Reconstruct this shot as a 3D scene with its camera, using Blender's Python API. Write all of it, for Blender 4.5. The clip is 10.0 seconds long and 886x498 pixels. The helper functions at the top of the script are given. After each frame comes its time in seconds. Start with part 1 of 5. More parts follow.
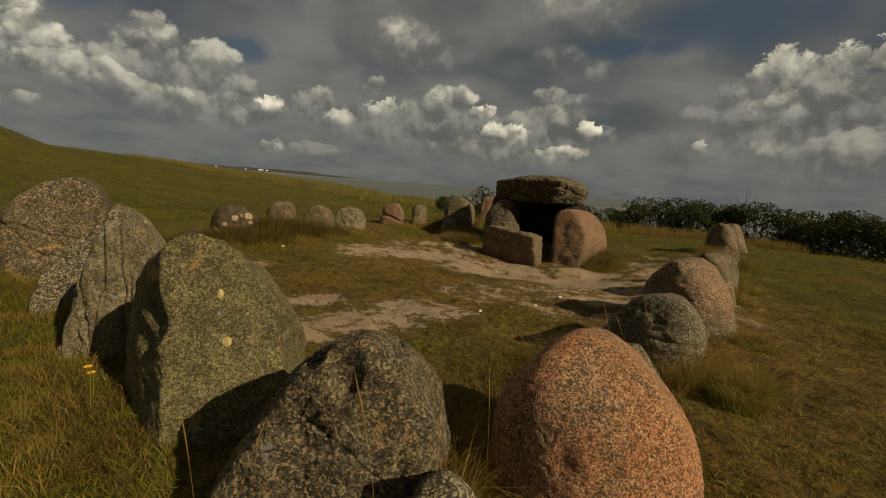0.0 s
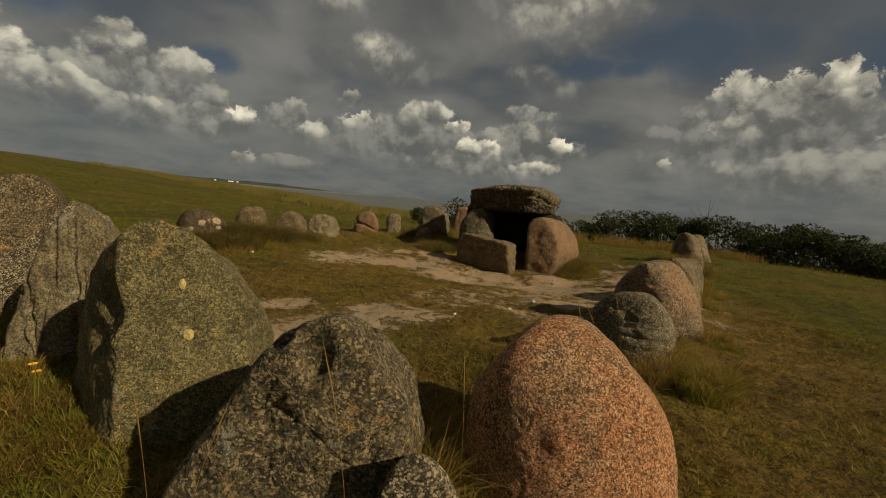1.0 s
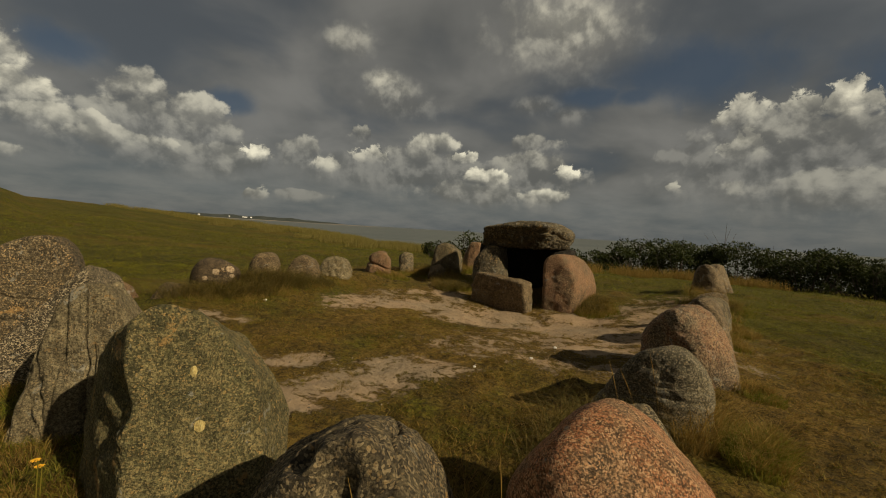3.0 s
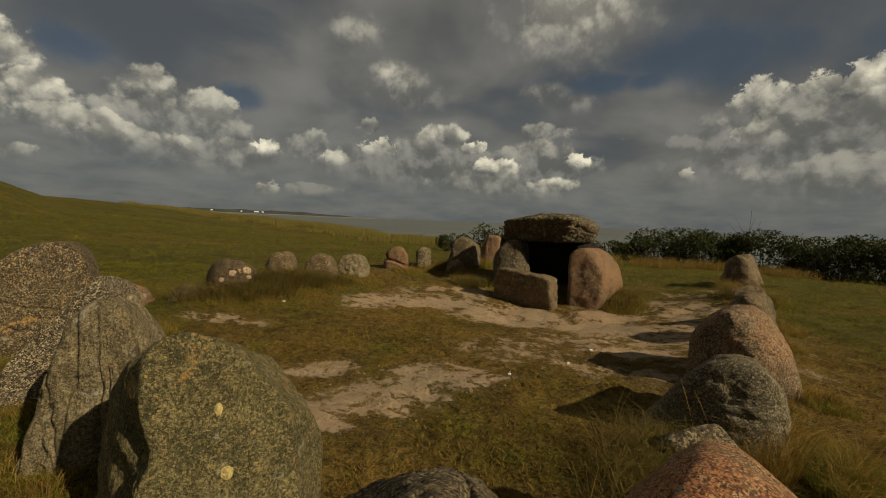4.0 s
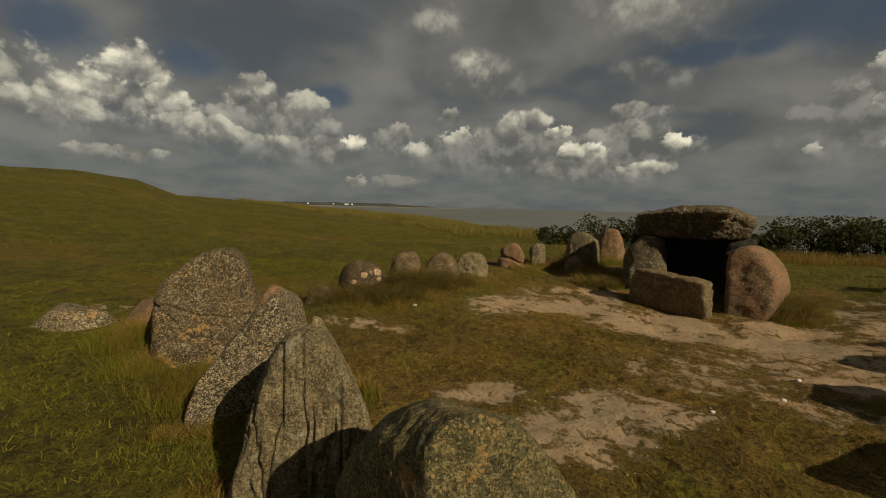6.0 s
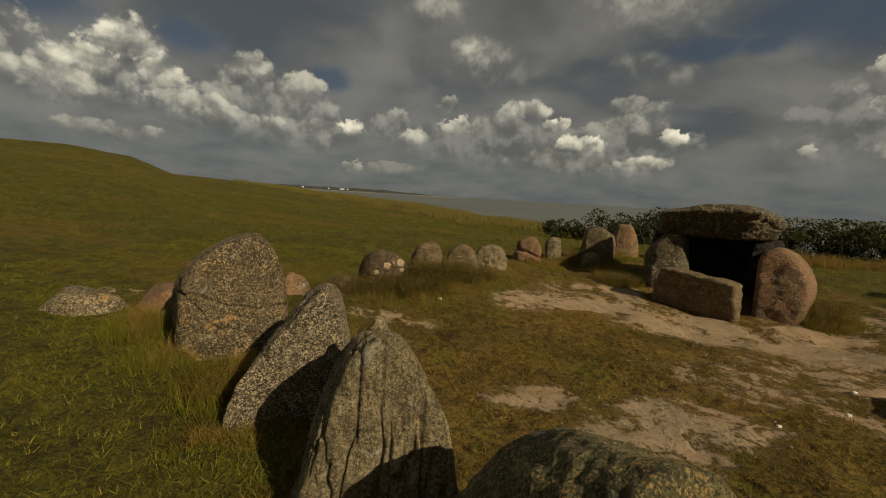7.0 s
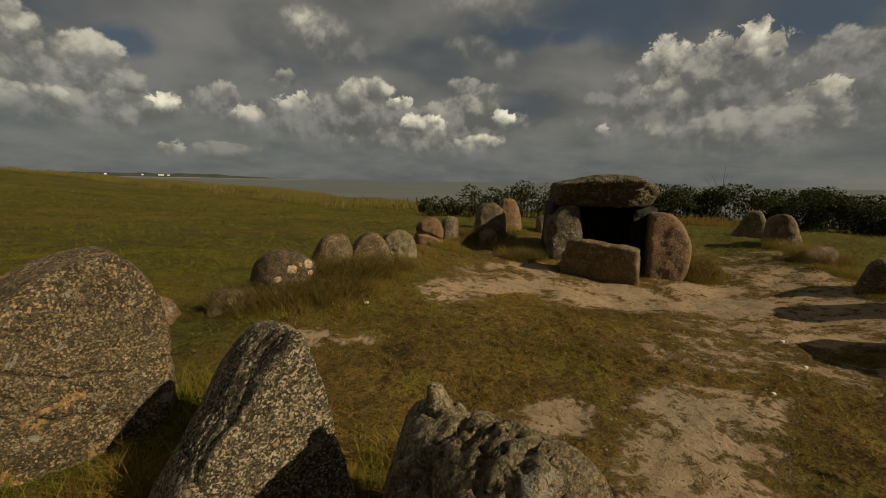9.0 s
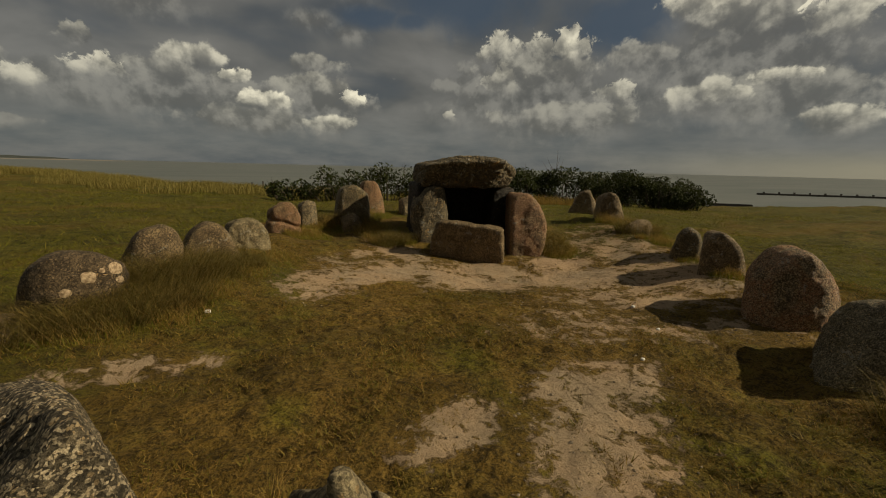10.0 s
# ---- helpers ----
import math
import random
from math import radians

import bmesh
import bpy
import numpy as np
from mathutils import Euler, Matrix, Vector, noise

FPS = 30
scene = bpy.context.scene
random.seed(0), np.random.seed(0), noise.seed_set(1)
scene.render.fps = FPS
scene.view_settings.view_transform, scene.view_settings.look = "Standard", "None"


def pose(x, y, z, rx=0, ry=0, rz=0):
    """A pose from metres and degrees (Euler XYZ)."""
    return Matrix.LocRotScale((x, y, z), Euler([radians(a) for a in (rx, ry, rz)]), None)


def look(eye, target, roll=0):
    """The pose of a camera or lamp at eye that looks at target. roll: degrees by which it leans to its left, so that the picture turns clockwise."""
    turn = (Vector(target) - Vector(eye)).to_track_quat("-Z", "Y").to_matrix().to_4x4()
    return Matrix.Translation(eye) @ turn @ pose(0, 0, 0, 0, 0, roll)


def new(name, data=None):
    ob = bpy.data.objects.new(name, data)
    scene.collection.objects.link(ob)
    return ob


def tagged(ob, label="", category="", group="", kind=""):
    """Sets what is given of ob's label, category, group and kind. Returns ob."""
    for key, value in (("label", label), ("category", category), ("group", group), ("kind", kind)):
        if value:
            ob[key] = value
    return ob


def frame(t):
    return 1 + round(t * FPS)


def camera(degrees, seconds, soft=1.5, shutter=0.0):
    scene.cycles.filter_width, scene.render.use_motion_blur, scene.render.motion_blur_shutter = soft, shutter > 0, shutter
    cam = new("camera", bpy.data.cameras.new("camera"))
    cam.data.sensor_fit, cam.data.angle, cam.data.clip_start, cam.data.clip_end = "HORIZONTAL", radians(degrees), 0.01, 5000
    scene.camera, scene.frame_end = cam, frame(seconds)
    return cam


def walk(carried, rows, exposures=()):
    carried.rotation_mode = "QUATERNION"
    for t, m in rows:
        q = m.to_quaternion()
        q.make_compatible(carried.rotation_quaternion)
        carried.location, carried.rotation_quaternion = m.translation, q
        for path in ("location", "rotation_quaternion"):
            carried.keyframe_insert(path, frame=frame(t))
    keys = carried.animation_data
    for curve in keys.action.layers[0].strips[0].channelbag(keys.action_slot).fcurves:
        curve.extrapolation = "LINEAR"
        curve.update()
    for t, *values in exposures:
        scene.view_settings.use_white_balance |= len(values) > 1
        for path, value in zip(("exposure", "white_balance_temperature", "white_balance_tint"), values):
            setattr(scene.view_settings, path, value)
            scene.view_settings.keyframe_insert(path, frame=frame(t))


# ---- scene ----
cam = camera(93.4, 10.0, soft=1.0)
PATH = [
    (0, pose(-0.0000, -0.0000, 1.4500, 81.309, -4.505, 1.606)),
    (0.5, pose(0.0670, 0.0562, 1.3584, 82.366, -4.840, 0.657)),
    (1, pose(0.0096, 0.0081, 1.3401, 83.460, -5.082, -1.845)),
    (1.5, pose(-0.0576, -0.0703, 1.3235, 84.487, -5.091, -3.982)),
    (2, pose(-0.1189, -0.0854, 1.3638, 85.613, -4.798, -4.763)),
    (2.5, pose(-0.1190, -0.0371, 1.4465, 86.765, -4.284, -3.994)),
    (3, pose(-0.0564, 0.1299, 1.5183, 87.384, -3.483, -0.488)),
    (3.2, pose(-0.0206, 0.2004, 1.5699, 87.414, -3.165, 1.086)),
    (4.3, pose(-0.4829, 0.4485, 1.5801, 84.592, -1.569, 0.347)),
    (4.5, pose(-0.6876, 0.4770, 1.6011, 83.342, -0.512, 0.000)),
    (5, pose(-0.8786, 0.5160, 1.6618, 82.384, 0.144, 3.067)),
    (5.5, pose(-0.8951, 0.6679, 1.6478, 84.060, 0.561, 9.157)),
    (5.7, pose(-0.9094, 0.7248, 1.6707, 84.491, -0.022, 10.844)),
    (6.8, pose(-1.3690, 0.8607, 1.6793, 83.099, -3.521, 11.965)),
    (7, pose(-1.4545, 0.9134, 1.6749, 82.738, -3.386, 11.375)),
    (7.5, pose(-1.6703, 1.1852, 1.6728, 81.879, -2.926, 8.906)),
    (8, pose(-1.9266, 1.3469, 1.6675, 80.980, -2.619, 3.764)),
    (8.5, pose(-2.1844, 1.4719, 1.6683, 80.357, -2.307, -3.088)),
    (9, pose(-2.3063, 1.7282, 1.6401, 80.778, -1.090, -8.760)),
    (9.5, pose(-2.3407, 2.0191, 1.6290, 80.822, -0.909, -18.643)),
    (10, pose(-2.3037, 2.2120, 1.5865, 78.984, -1.436, -28.281)),
]
walk(cam, PATH, exposures=((0.0, 0.0), (10.0, 0.0)))

# ---------------------------------------------------------------- world and sun
SUN_AZ, SUN_EL = 126.0, 32.0      # degrees clockwise from +y, degrees above the horizon


class Nodes:
    """Short hand for node trees."""

    def __init__(self, tree):
        self.tree = tree
        tree.nodes.clear()

    def add(self, kind, **sets):
        n = self.tree.nodes.new("ShaderNode" + kind)
        for k, v in sets.items():
            setattr(n, k, v)
        return n

    def put(self, socket, value):
        if isinstance(value, bpy.types.NodeSocket):
            self.tree.links.new(value, socket)
        elif isinstance(value, (tuple, list)) and len(value) == 3 and socket.type == "RGBA":
            socket.default_value = (*value, 1)
        else:
            socket.default_value = value

    def math(self, op, a, b=0.0, clamp=False):
        n = self.add("Math", operation=op, use_clamp=clamp)
        self.put(n.inputs[0], a), self.put(n.inputs[1], b)
        return n.outputs[0]

    def vec(self, op, a, b=(0, 0, 0), out=0):
        n = self.add("VectorMath", operation=op)
        self.put(n.inputs[0], a), self.put(n.inputs[1], b)
        return n.outputs[out]

    def times(self, a, k):
        n = self.add("VectorMath", operation="SCALE")
        self.put(n.inputs[0], a)
        n.inputs["Scale"].default_value = k
        return n.outputs[0]

    def noise(self, vector, scale, detail=4.0, rough=0.55, distort=0.0, out=0):
        n = self.add("TexNoise")
        self.put(n.inputs["Vector"], vector)
        for k, v in (("Scale", scale), ("Detail", detail), ("Roughness", rough), ("Distortion", distort)):
            n.inputs[k].default_value = v
        return n.outputs[out]

    def voronoi(self, vector, scale, feature="F1", out="Distance"):
        n = self.add("TexVoronoi", feature=feature)
        self.put(n.inputs["Vector"], vector)
        n.inputs["Scale"].default_value = scale
        return n.outputs[out]

    def ramp(self, value, lo, hi, a=0.0, b=1.0):
        n = self.add("MapRange", interpolation_type="SMOOTHSTEP")
        self.put(n.inputs[0], value)
        for i, v in enumerate((lo, hi, a, b)):
            self.put(n.inputs[1 + i], v)
        return n.outputs[0]

    def mix(self, fac, a, b, blend="MIX"):
        n = self.add("Mix", data_type="RGBA", blend_type=blend)
        self.put(n.inputs[0], fac), self.put(n.inputs[6], a), self.put(n.inputs[7], b)
        return n.outputs[2]


def build_world():
    w = bpy.data.worlds.new("sky")
    scene.world = w
    w.use_nodes = True
    g = Nodes(w.node_tree)
    sky = g.add("TexSky", sky_type="NISHITA", sun_disc=False, sun_elevation=radians(SUN_EL), sun_rotation=radians(SUN_AZ))
    d = g.add("TexCoord").outputs["Generated"]
    sep = g.add("SeparateXYZ")
    g.put(sep.inputs[0], d)
    x, y, z = sep.outputs
    az = g.math("ARCTAN2", x, y)
    el = g.math("ARCSINE", z)
    comb = g.add("CombineXYZ")
    g.put(comb.inputs[0], az), g.put(comb.inputs[1], el)
    ang = comb.outputs[0]
    # flat cloud deck seen in perspective
    up = g.math("ADD", g.math("MAXIMUM", z, 0.0), 0.30)
    deck_uv = g.add("CombineXYZ")
    g.put(deck_uv.inputs[0], g.math("DIVIDE", x, up)), g.put(deck_uv.inputs[1], g.math("DIVIDE", y, up))
    deck = g.noise(deck_uv.outputs[0], 1.3, 4.0, 0.45, 0.3)
    deck2 = g.noise(g.vec("ADD", deck_uv.outputs[0], (4.2, 1.3, 0.0)), 2.6, 4.0, 0.46, 0.3)
    # billowy outlines for the cumulus, taken twice: here, and a little nearer to the light
    def billows(place):
        stretch = g.vec("MULTIPLY", place, (1.0, 1.0, 1.0))
        warp = g.vec("SUBTRACT", g.noise(stretch, 9.0, 5.0, 0.6, out=1), (0.5, 0.5, 0.5))
        wob = g.vec("ADD", stretch, g.times(warp, 0.085))
        broad = g.noise(stretch, 6.5, 9.0, 0.62, 0.2)
        total = g.math("MULTIPLY", g.math("SUBTRACT", broad, 0.5), 1.7)
        for scale, weight in ((16.0, 0.66), (37.0, 0.30), (84.0, 0.10)):
            total = g.math("ADD", total, g.math("MULTIPLY", g.math("SUBTRACT", 0.42, g.voronoi(wob, scale)), weight))
        return total, broad

    edge, billow = billows(ang)
    edge_up, _ = billows(g.vec("ADD", ang, (0.006, 0.022, 0.0)))
    wisp = g.math("MULTIPLY", g.math("SUBTRACT", g.noise(ang, 34.0, 7.0, 0.62, 0.4), 0.5), 2.6)
    lit = g.ramp(g.math("SUBTRACT", edge, edge_up), -0.30, 0.42)
    # azimuth, elevation, half width, half height, brightness of the sunlit top
    heaps = [(-47.8, 12.2, 3.0, 3.4, 1.0), (-50.5, 9.6, 5.0, 2.8, 0.95), (-46.2, 9.6, 4.0, 2.8, 0.85), (-54.0, 8.0, 5.0, 2.4, 0.7),
             (-35.8, 11.6, 3.4, 3.0, 0.62), (-31.0, 10.4, 3.6, 2.8, 0.58), (-33.5, 9.2, 8.0, 3.0, 0.42), (-42.6, 8.0, 4.0, 1.8, 0.62), (-37.6, 7.0, 4.6, 1.6, 0.55),
             (-49.0, 4.6, 4.0, 1.2, 0.4), (-23.7, 7.2, 1.7, 2.0, 1.2), (-19.2, 8.4, 3.0, 2.2, 0.42), (-15.6, 7.0, 1.8, 1.3, 0.7), (-28.0, 6.2, 5.0, 2.2, 0.3),
             (-13.4, 22.3, 3.6, 2.4, 0.46), (-8.4, 18.4, 3.0, 1.8, 0.72), (-7.2, 17.2, 4.4, 2.4, 0.40), (-6.0, 15.6, 6.0, 2.4, 0.16), (-11.2, 11.4, 1.5, 1.3, 0.5), (-9.8, 8.5, 2.6, 1.6, 0.75),
             (-1.8, 10.4, 3.2, 2.1, 0.72), (-4.5, 8.4, 6.0, 2.4, 0.32), (3.1, 9.4, 1.5, 1.2, 1.25), (5.8, 6.6, 3.0, 1.8, 1.05), (11.4, 11.4, 3.6, 1.8, 0.42),
             (10.6, 8.4, 5.0, 2.4, 0.4), (16.3, 7.6, 1.7, 1.3, 1.3), (13.4, 4.6, 3.4, 1.5, 0.8), (4.0, 4.6, 8.0, 2.0, 0.3), (-23.6, 2.8, 1.4, 0.9, 0.45), (-18.5, 3.2, 3.0, 0.8, 0.10),
             (11.5, 16.5, 3.4, 1.5, 0.10), (16.2, 15.2, 2.4, 1.2, 0.08), (29.0, 6.4, 0.8, 0.7, 0.5), (35.3, 13.4, 2.6, 2.6, 0.72), (35.8, 9.8, 2.4, 2.4, 0.48),
             (40.4, 14.0, 2.0, 1.8, 0.8), (44.0, 13.2, 2.2, 2.9, 1.0), (40.5, 10.2, 7.0, 4.0, 0.34), (49.5, 8.4, 2.6, 2.0, 0.6), (44.0, 5.6, 9.0, 2.6, 0.3),
             (58.0, 16.2, 3.6, 3.6, 0.8), (63.5, 14.4, 6.5, 4.2, 0.46), (69.2, 13.4, 2.4, 4.6, 0.95), (65.8, 9.4, 3.0, 1.5, 0.9), (59.0, 7.6, 3.6, 2.4, 0.6),
             (70.2, 5.0, 3.4, 2.0, 0.75), (66.0, 7.0, 8.0, 3.6, 0.28), (52.5, 12.0, 4.0, 2.6, 0.3), (15.0, 24.0, 10.0, 5.0, 0.62), (-6.0, 6.6, 15.0, 2.6, 0.10), (9.0, 6.4, 10.0, 3.0, 0.14), (39.0, 7.6, 11.0, 5.0, 0.08), (-33.0, 7.4, 12.0, 3.2, 0.14), (62.0, 9.0, 10.0, 6.0, 0.10),
             (-64.0, 10.0, 8.0, 5.0, 0.6), (84.0, 12.0, 9.0, 6.0, 0.6)]
    body, shine = 0.0, 0.0
    for a, e, wa, we, bright in heaps:
        here = g.add("CombineXYZ")      # the third place only keeps the heaps in order
        g.put(here.inputs[0], az), g.put(here.inputs[1], el), g.put(here.inputs[2], body)
        off = g.vec("SUBTRACT", here.outputs[0], (radians(a), radians(e), 0))
        off = g.vec("MULTIPLY", off, (1 / radians(wa * 1.35), 1 / radians(we * 1.35), 0))
        inside = g.math("SUBTRACT", 1.0, g.vec("LENGTH", off, out=1))
        split = g.add("SeparateXYZ")
        g.put(split.inputs[0], off)
        soft_heap = e > 15 and a < 50
        # crisp heads, bases that melt into the grey
        reach = g.ramp(split.outputs[1], -0.6, 0.45, 1.3, 0.8 if soft_heap else 0.22)
        ragged = g.math("ADD", g.math("MULTIPLY", edge, 0.35 if soft_heap or wa < 3 else 0.62), g.math("MULTIPLY", wisp, 0.15 if soft_heap else 0.75 if wa < 3 else 0.22))
        dense = g.ramp(g.math("ADD", inside, ragged), 0.0, reach)
        top = g.ramp(g.math("ADD", split.outputs[1], g.math("MULTIPLY", g.math("ADD", edge, g.math("MULTIPLY", wisp, 0.4)), 0.7)), -1.6 if soft_heap else -0.45, 0.75)
        body = g.math("MAXIMUM", body, dense)
        shine = g.math("MAXIMUM", shine, g.math("MULTIPLY", g.math("MULTIPLY", dense, top), bright))
    # colours: slate sky, grey deck, cream tops
    blue = g.mix(1.0, g.times(sky.outputs[0], 0.006), (0.036, 0.050, 0.066), "ADD")
    cover = g.ramp(g.math("ADD", deck, g.math("MULTIPLY", g.math("SUBTRACT", deck2, 0.5), 0.45)), 0.34, 0.52, 0.70, 1.0)
    gap = 0.0
    for a, e, wa, we in ((30.0, 19.5, 13.0, 4.6), (50.0, 17.0, 9.0, 5.0), (19.0, 17.6, 5.5, 1.7), (-27.0, 13.5, 3.5, 2.0), (-42.0, 15.5, 4.5, 2.4), (-54.0, 16.5, 6.0, 3.0), (24.0, 17.4, 4.0, 1.6)):
        here = g.add("CombineXYZ")
        g.put(here.inputs[0], az), g.put(here.inputs[1], el), g.put(here.inputs[2], gap)
        off = g.vec("MULTIPLY", g.vec("SUBTRACT", here.outputs[0], (radians(a), radians(e), 0)), (1 / radians(wa), 1 / radians(we), 0))
        gap = g.math("MAXIMUM", gap, g.ramp(g.math("ADD", g.math("SUBTRACT", 1.0, g.vec("LENGTH", off, out=1)), g.math("MULTIPLY", edge, 0.45)), -0.1, 0.7))
    cover = g.math("MULTIPLY", cover, g.math("SUBTRACT", 1.0, g.math("MULTIPLY", gap, 0.85)))
    tone = g.math("ADD", g.math("MULTIPLY", deck2, 0.6), g.math("MULTIPLY", deck, 0.4))
    grey = g.mix(g.ramp(tone, 0.34, 0.66), (0.078, 0.077, 0.068), (0.178, 0.170, 0.148))
    col = g.mix(cover, blue, grey)
    low = g.ramp(el, radians(1.0), radians(8.0), 1.0, 0.0)
    haze = g.mix(g.ramp(g.noise(g.vec("MULTIPLY", ang, (4.0, 14.0, 1.0)), 2.0, 6.0, 0.6), 0.3, 0.7), (0.082, 0.094, 0.098), (0.142, 0.144, 0.134))
    col = g.mix(g.math("MULTIPLY", low, 0.85), col, haze)
    warm = g.ramp(az, radians(40.0), radians(80.0), 0.0, 1.0)
    col = g.mix(g.math("MULTIPLY", g.math("MULTIPLY", warm, g.ramp(el, radians(0.5), radians(3.5), 1.0, 0.0)), 0.85), col, (0.27, 0.245, 0.165))
    shade = g.mix(g.ramp(g.math("ADD", billow, g.math("MULTIPLY", lit, 0.35)), 0.42, 0.88), (0.096, 0.092, 0.079), (0.205, 0.195, 0.166))
    col = g.mix(g.math("MULTIPLY", body, 0.92), col, shade)
    gleam = g.math("POWER", shine, 1.4)
    col = g.mix(g.math("MULTIPLY", gleam, g.math("ADD", 0.32, g.math("MULTIPLY", lit, 0.75)), True), col, (0.82, 0.755, 0.56))
    bg = g.add("Background")
    g.put(bg.inputs[0], col)
    bg.inputs[1].default_value = 1.0
    # the Nishita sky itself adds its own share of light
    bg2 = g.add("Background")
    g.put(bg2.inputs[0], sky.outputs[0])
    bg2.inputs[1].default_value = SKY_SHARE
    both = g.add("AddShader")
    g.put(both.inputs[0], bg.outputs[0]), g.put(both.inputs[1], bg2.outputs[0])
    out = g.add("OutputWorld")
    g.put(out.inputs[0], both.outputs[0])


SKY_SHARE = 0.004
build_world()
sun = new("sun", bpy.data.lights.new("sun", "SUN"))
sun.data.energy, sun.data.angle, sun.data.color = 4.2, radians(0.6), (1.0, 0.85, 0.60)
sun.matrix_world = look((40 * math.sin(radians(SUN_AZ)), 40 * math.cos(radians(SUN_AZ)), 40 * math.tan(radians(SUN_EL))), (0, 0, 0))


# ---------------------------------------------------------------- materials
def material(name):
    m = bpy.data.materials.new(name)
    m.use_nodes = True
    g = Nodes(m.node_tree)
    p = g.add("BsdfPrincipled")
    out = g.add("OutputMaterial")
    g.put(out.inputs[0], p.outputs[0])
    return m, g, p


def bump(g, p, height, strength, distance):
    b = g.add("Bump")
    b.inputs["Strength"].default_value, b.inputs["Distance"].default_value = strength, distance
    g.put(b.inputs["Height"], height)
    g.put(p.inputs["Normal"], b.outputs[0])


def stone(name, dark, mid, light, grain=1.0, pink=None, lichen=0.5, orange=0.3, stripe=None, salt=0.62, pale=(0.50, 0.48, 0.42), flakes=0.35, flake_gold=(0.44, 0.29, 0.12)):
    """Weathered boulder: crystal grain, broad stains, pale and orange lichen, fine relief."""
    m, g, p = material(name)
    co = g.add("TexCoord").outputs["Object"]
    co = g.vec("ADD", co, g.times(g.noise(co, 3.0, 2.0, out=1), 0.06))
    broad = g.noise(co, 2.3, 6.0, 0.6, 0.4)
    med = g.noise(co, 11.0, 6.0, 0.65)
    col = g.mix(g.ramp(broad, 0.32, 0.66), dark, mid)
    col = g.mix(g.ramp(med, 0.42, 0.68), col, light)
    if pink:
        col = g.mix(g.ramp(g.noise(co, 3.4, 5.0, 0.62, 0.6), 0.36, 0.56), col, pink)
    if stripe:
        bands = g.noise(g.vec("MULTIPLY", co, stripe), 7.0, 6.0, 0.6, 0.5)
        col = g.mix(g.math("MULTIPLY", g.ramp(bands, 0.44, 0.64), 0.55), col, dark)
    mott = g.noise(co, 62.0, 6.0, 0.76, 0.3)
    g_mott = g.ramp(mott, 0.36, 0.64, 0.48, 1.38)
    tone = g.add("CombineColor")
    for q in range(3):
        g.put(tone.inputs[q], g_mott)
    col = g.mix(1.0, col, tone.outputs[0], "MULTIPLY")
    cells = g.voronoi(co, 125.0 * grain, out="Color")
    csep = g.add("SeparateColor")
    g.put(csep.inputs[0], cells)
    clump = g.ramp(g.noise(co, 24.0, 3.0, 0.6), 0.36, 0.62)
    col = g.mix(g.math("MULTIPLY", g.math("GREATER_THAN", csep.outputs[0], 0.80 - 0.22 * salt), g.math("MULTIPLY", g.math("ADD", clump, 0.35, True), salt)), col, pale)
    col = g.mix(g.math("MULTIPLY", g.math("LESS_THAN", csep.outputs[1], 0.34), 0.55 + 0.2 * salt), col, tuple(c * 0.5 for c in dark))
    lich = g.noise(co, 7.5, 5.0, 0.7, 0.8)
    lich2 = g.noise(g.vec("ADD", co, (3.7, 1.2, 8.1)), 4.6, 6.0, 0.66, 0.5)
    rag = g.noise(co, 60.0, 3.0, 0.6)
    pale_mask = g.ramp(g.math("ADD", lich, g.math("MULTIPLY", g.math("SUBTRACT", rag, 0.5), 0.2)), 0.66 - 0.1 * lichen, 0.70 - 0.1 * lichen)
    col = g.mix(g.math("MULTIPLY", pale_mask, 0.55), col, (0.36, 0.35, 0.29))
    or_mask = g.ramp(g.math("ADD", lich2, g.math("MULTIPLY", g.math("SUBTRACT", rag, 0.5), 0.3)), 0.70 - 0.12 * orange, 0.76 - 0.12 * orange)
    col = g.mix(g.math("MULTIPLY", or_mask, 0.7), col, (0.42, 0.24, 0.075))
    # crusty flakes and crystals, each of its own size and tint
    flaked = g.vec("ADD", co, g.times(g.noise(co, 40.0, 3.0, out=1), 0.02))
    flake_sep = g.add("SeparateColor")
    g.put(flake_sep.inputs[0], g.voronoi(flaked, 88.0 * grain, out="Color"))
    heart = g.math("LESS_THAN", g.voronoi(flaked, 88.0 * grain), g.math("MULTIPLY", flake_sep.outputs[2], 0.78))
    where = g.ramp(g.noise(g.vec("ADD", co, (7.1, 2.2, 4.4)), 5.0, 5.0, 0.66, 0.5), 0.40, 0.60, 0.25, 1.0)
    chosen = g.math("MULTIPLY", g.math("MULTIPLY", g.math("GREATER_THAN", flake_sep.outputs[0], 1.0 - flakes), heart), where)
    flake_tint = g.mix(flake_sep.outputs[1], tuple(0.75 * c for c in pale), flake_gold)
    col = g.mix(g.math("MULTIPLY", chosen, 0.85), col, flake_tint)
    pitted = g.math("MULTIPLY", g.math("LESS_THAN", flake_sep.outputs[0], 0.16), heart)
    col = g.mix(g.math("MULTIPLY", pitted, 0.7), col, tuple(c * 0.45 for c in dark))
    g.put(p.inputs["Base Color"], col)
    g.put(p.inputs["Roughness"], g.ramp(mott, 0.35, 0.65, 0.9, 0.6))
    p.inputs["Specular IOR Level"].default_value = 0.3
    h = g.math("ADD", g.math("MULTIPLY", mott, 1.0), g.math("MULTIPLY", g.noise(co, 17.0, 6.0, 0.66), 1.1))
    h = g.math("ADD", h, g.math("MULTIPLY", g.voronoi(co, 150.0 * grain), 0.25))
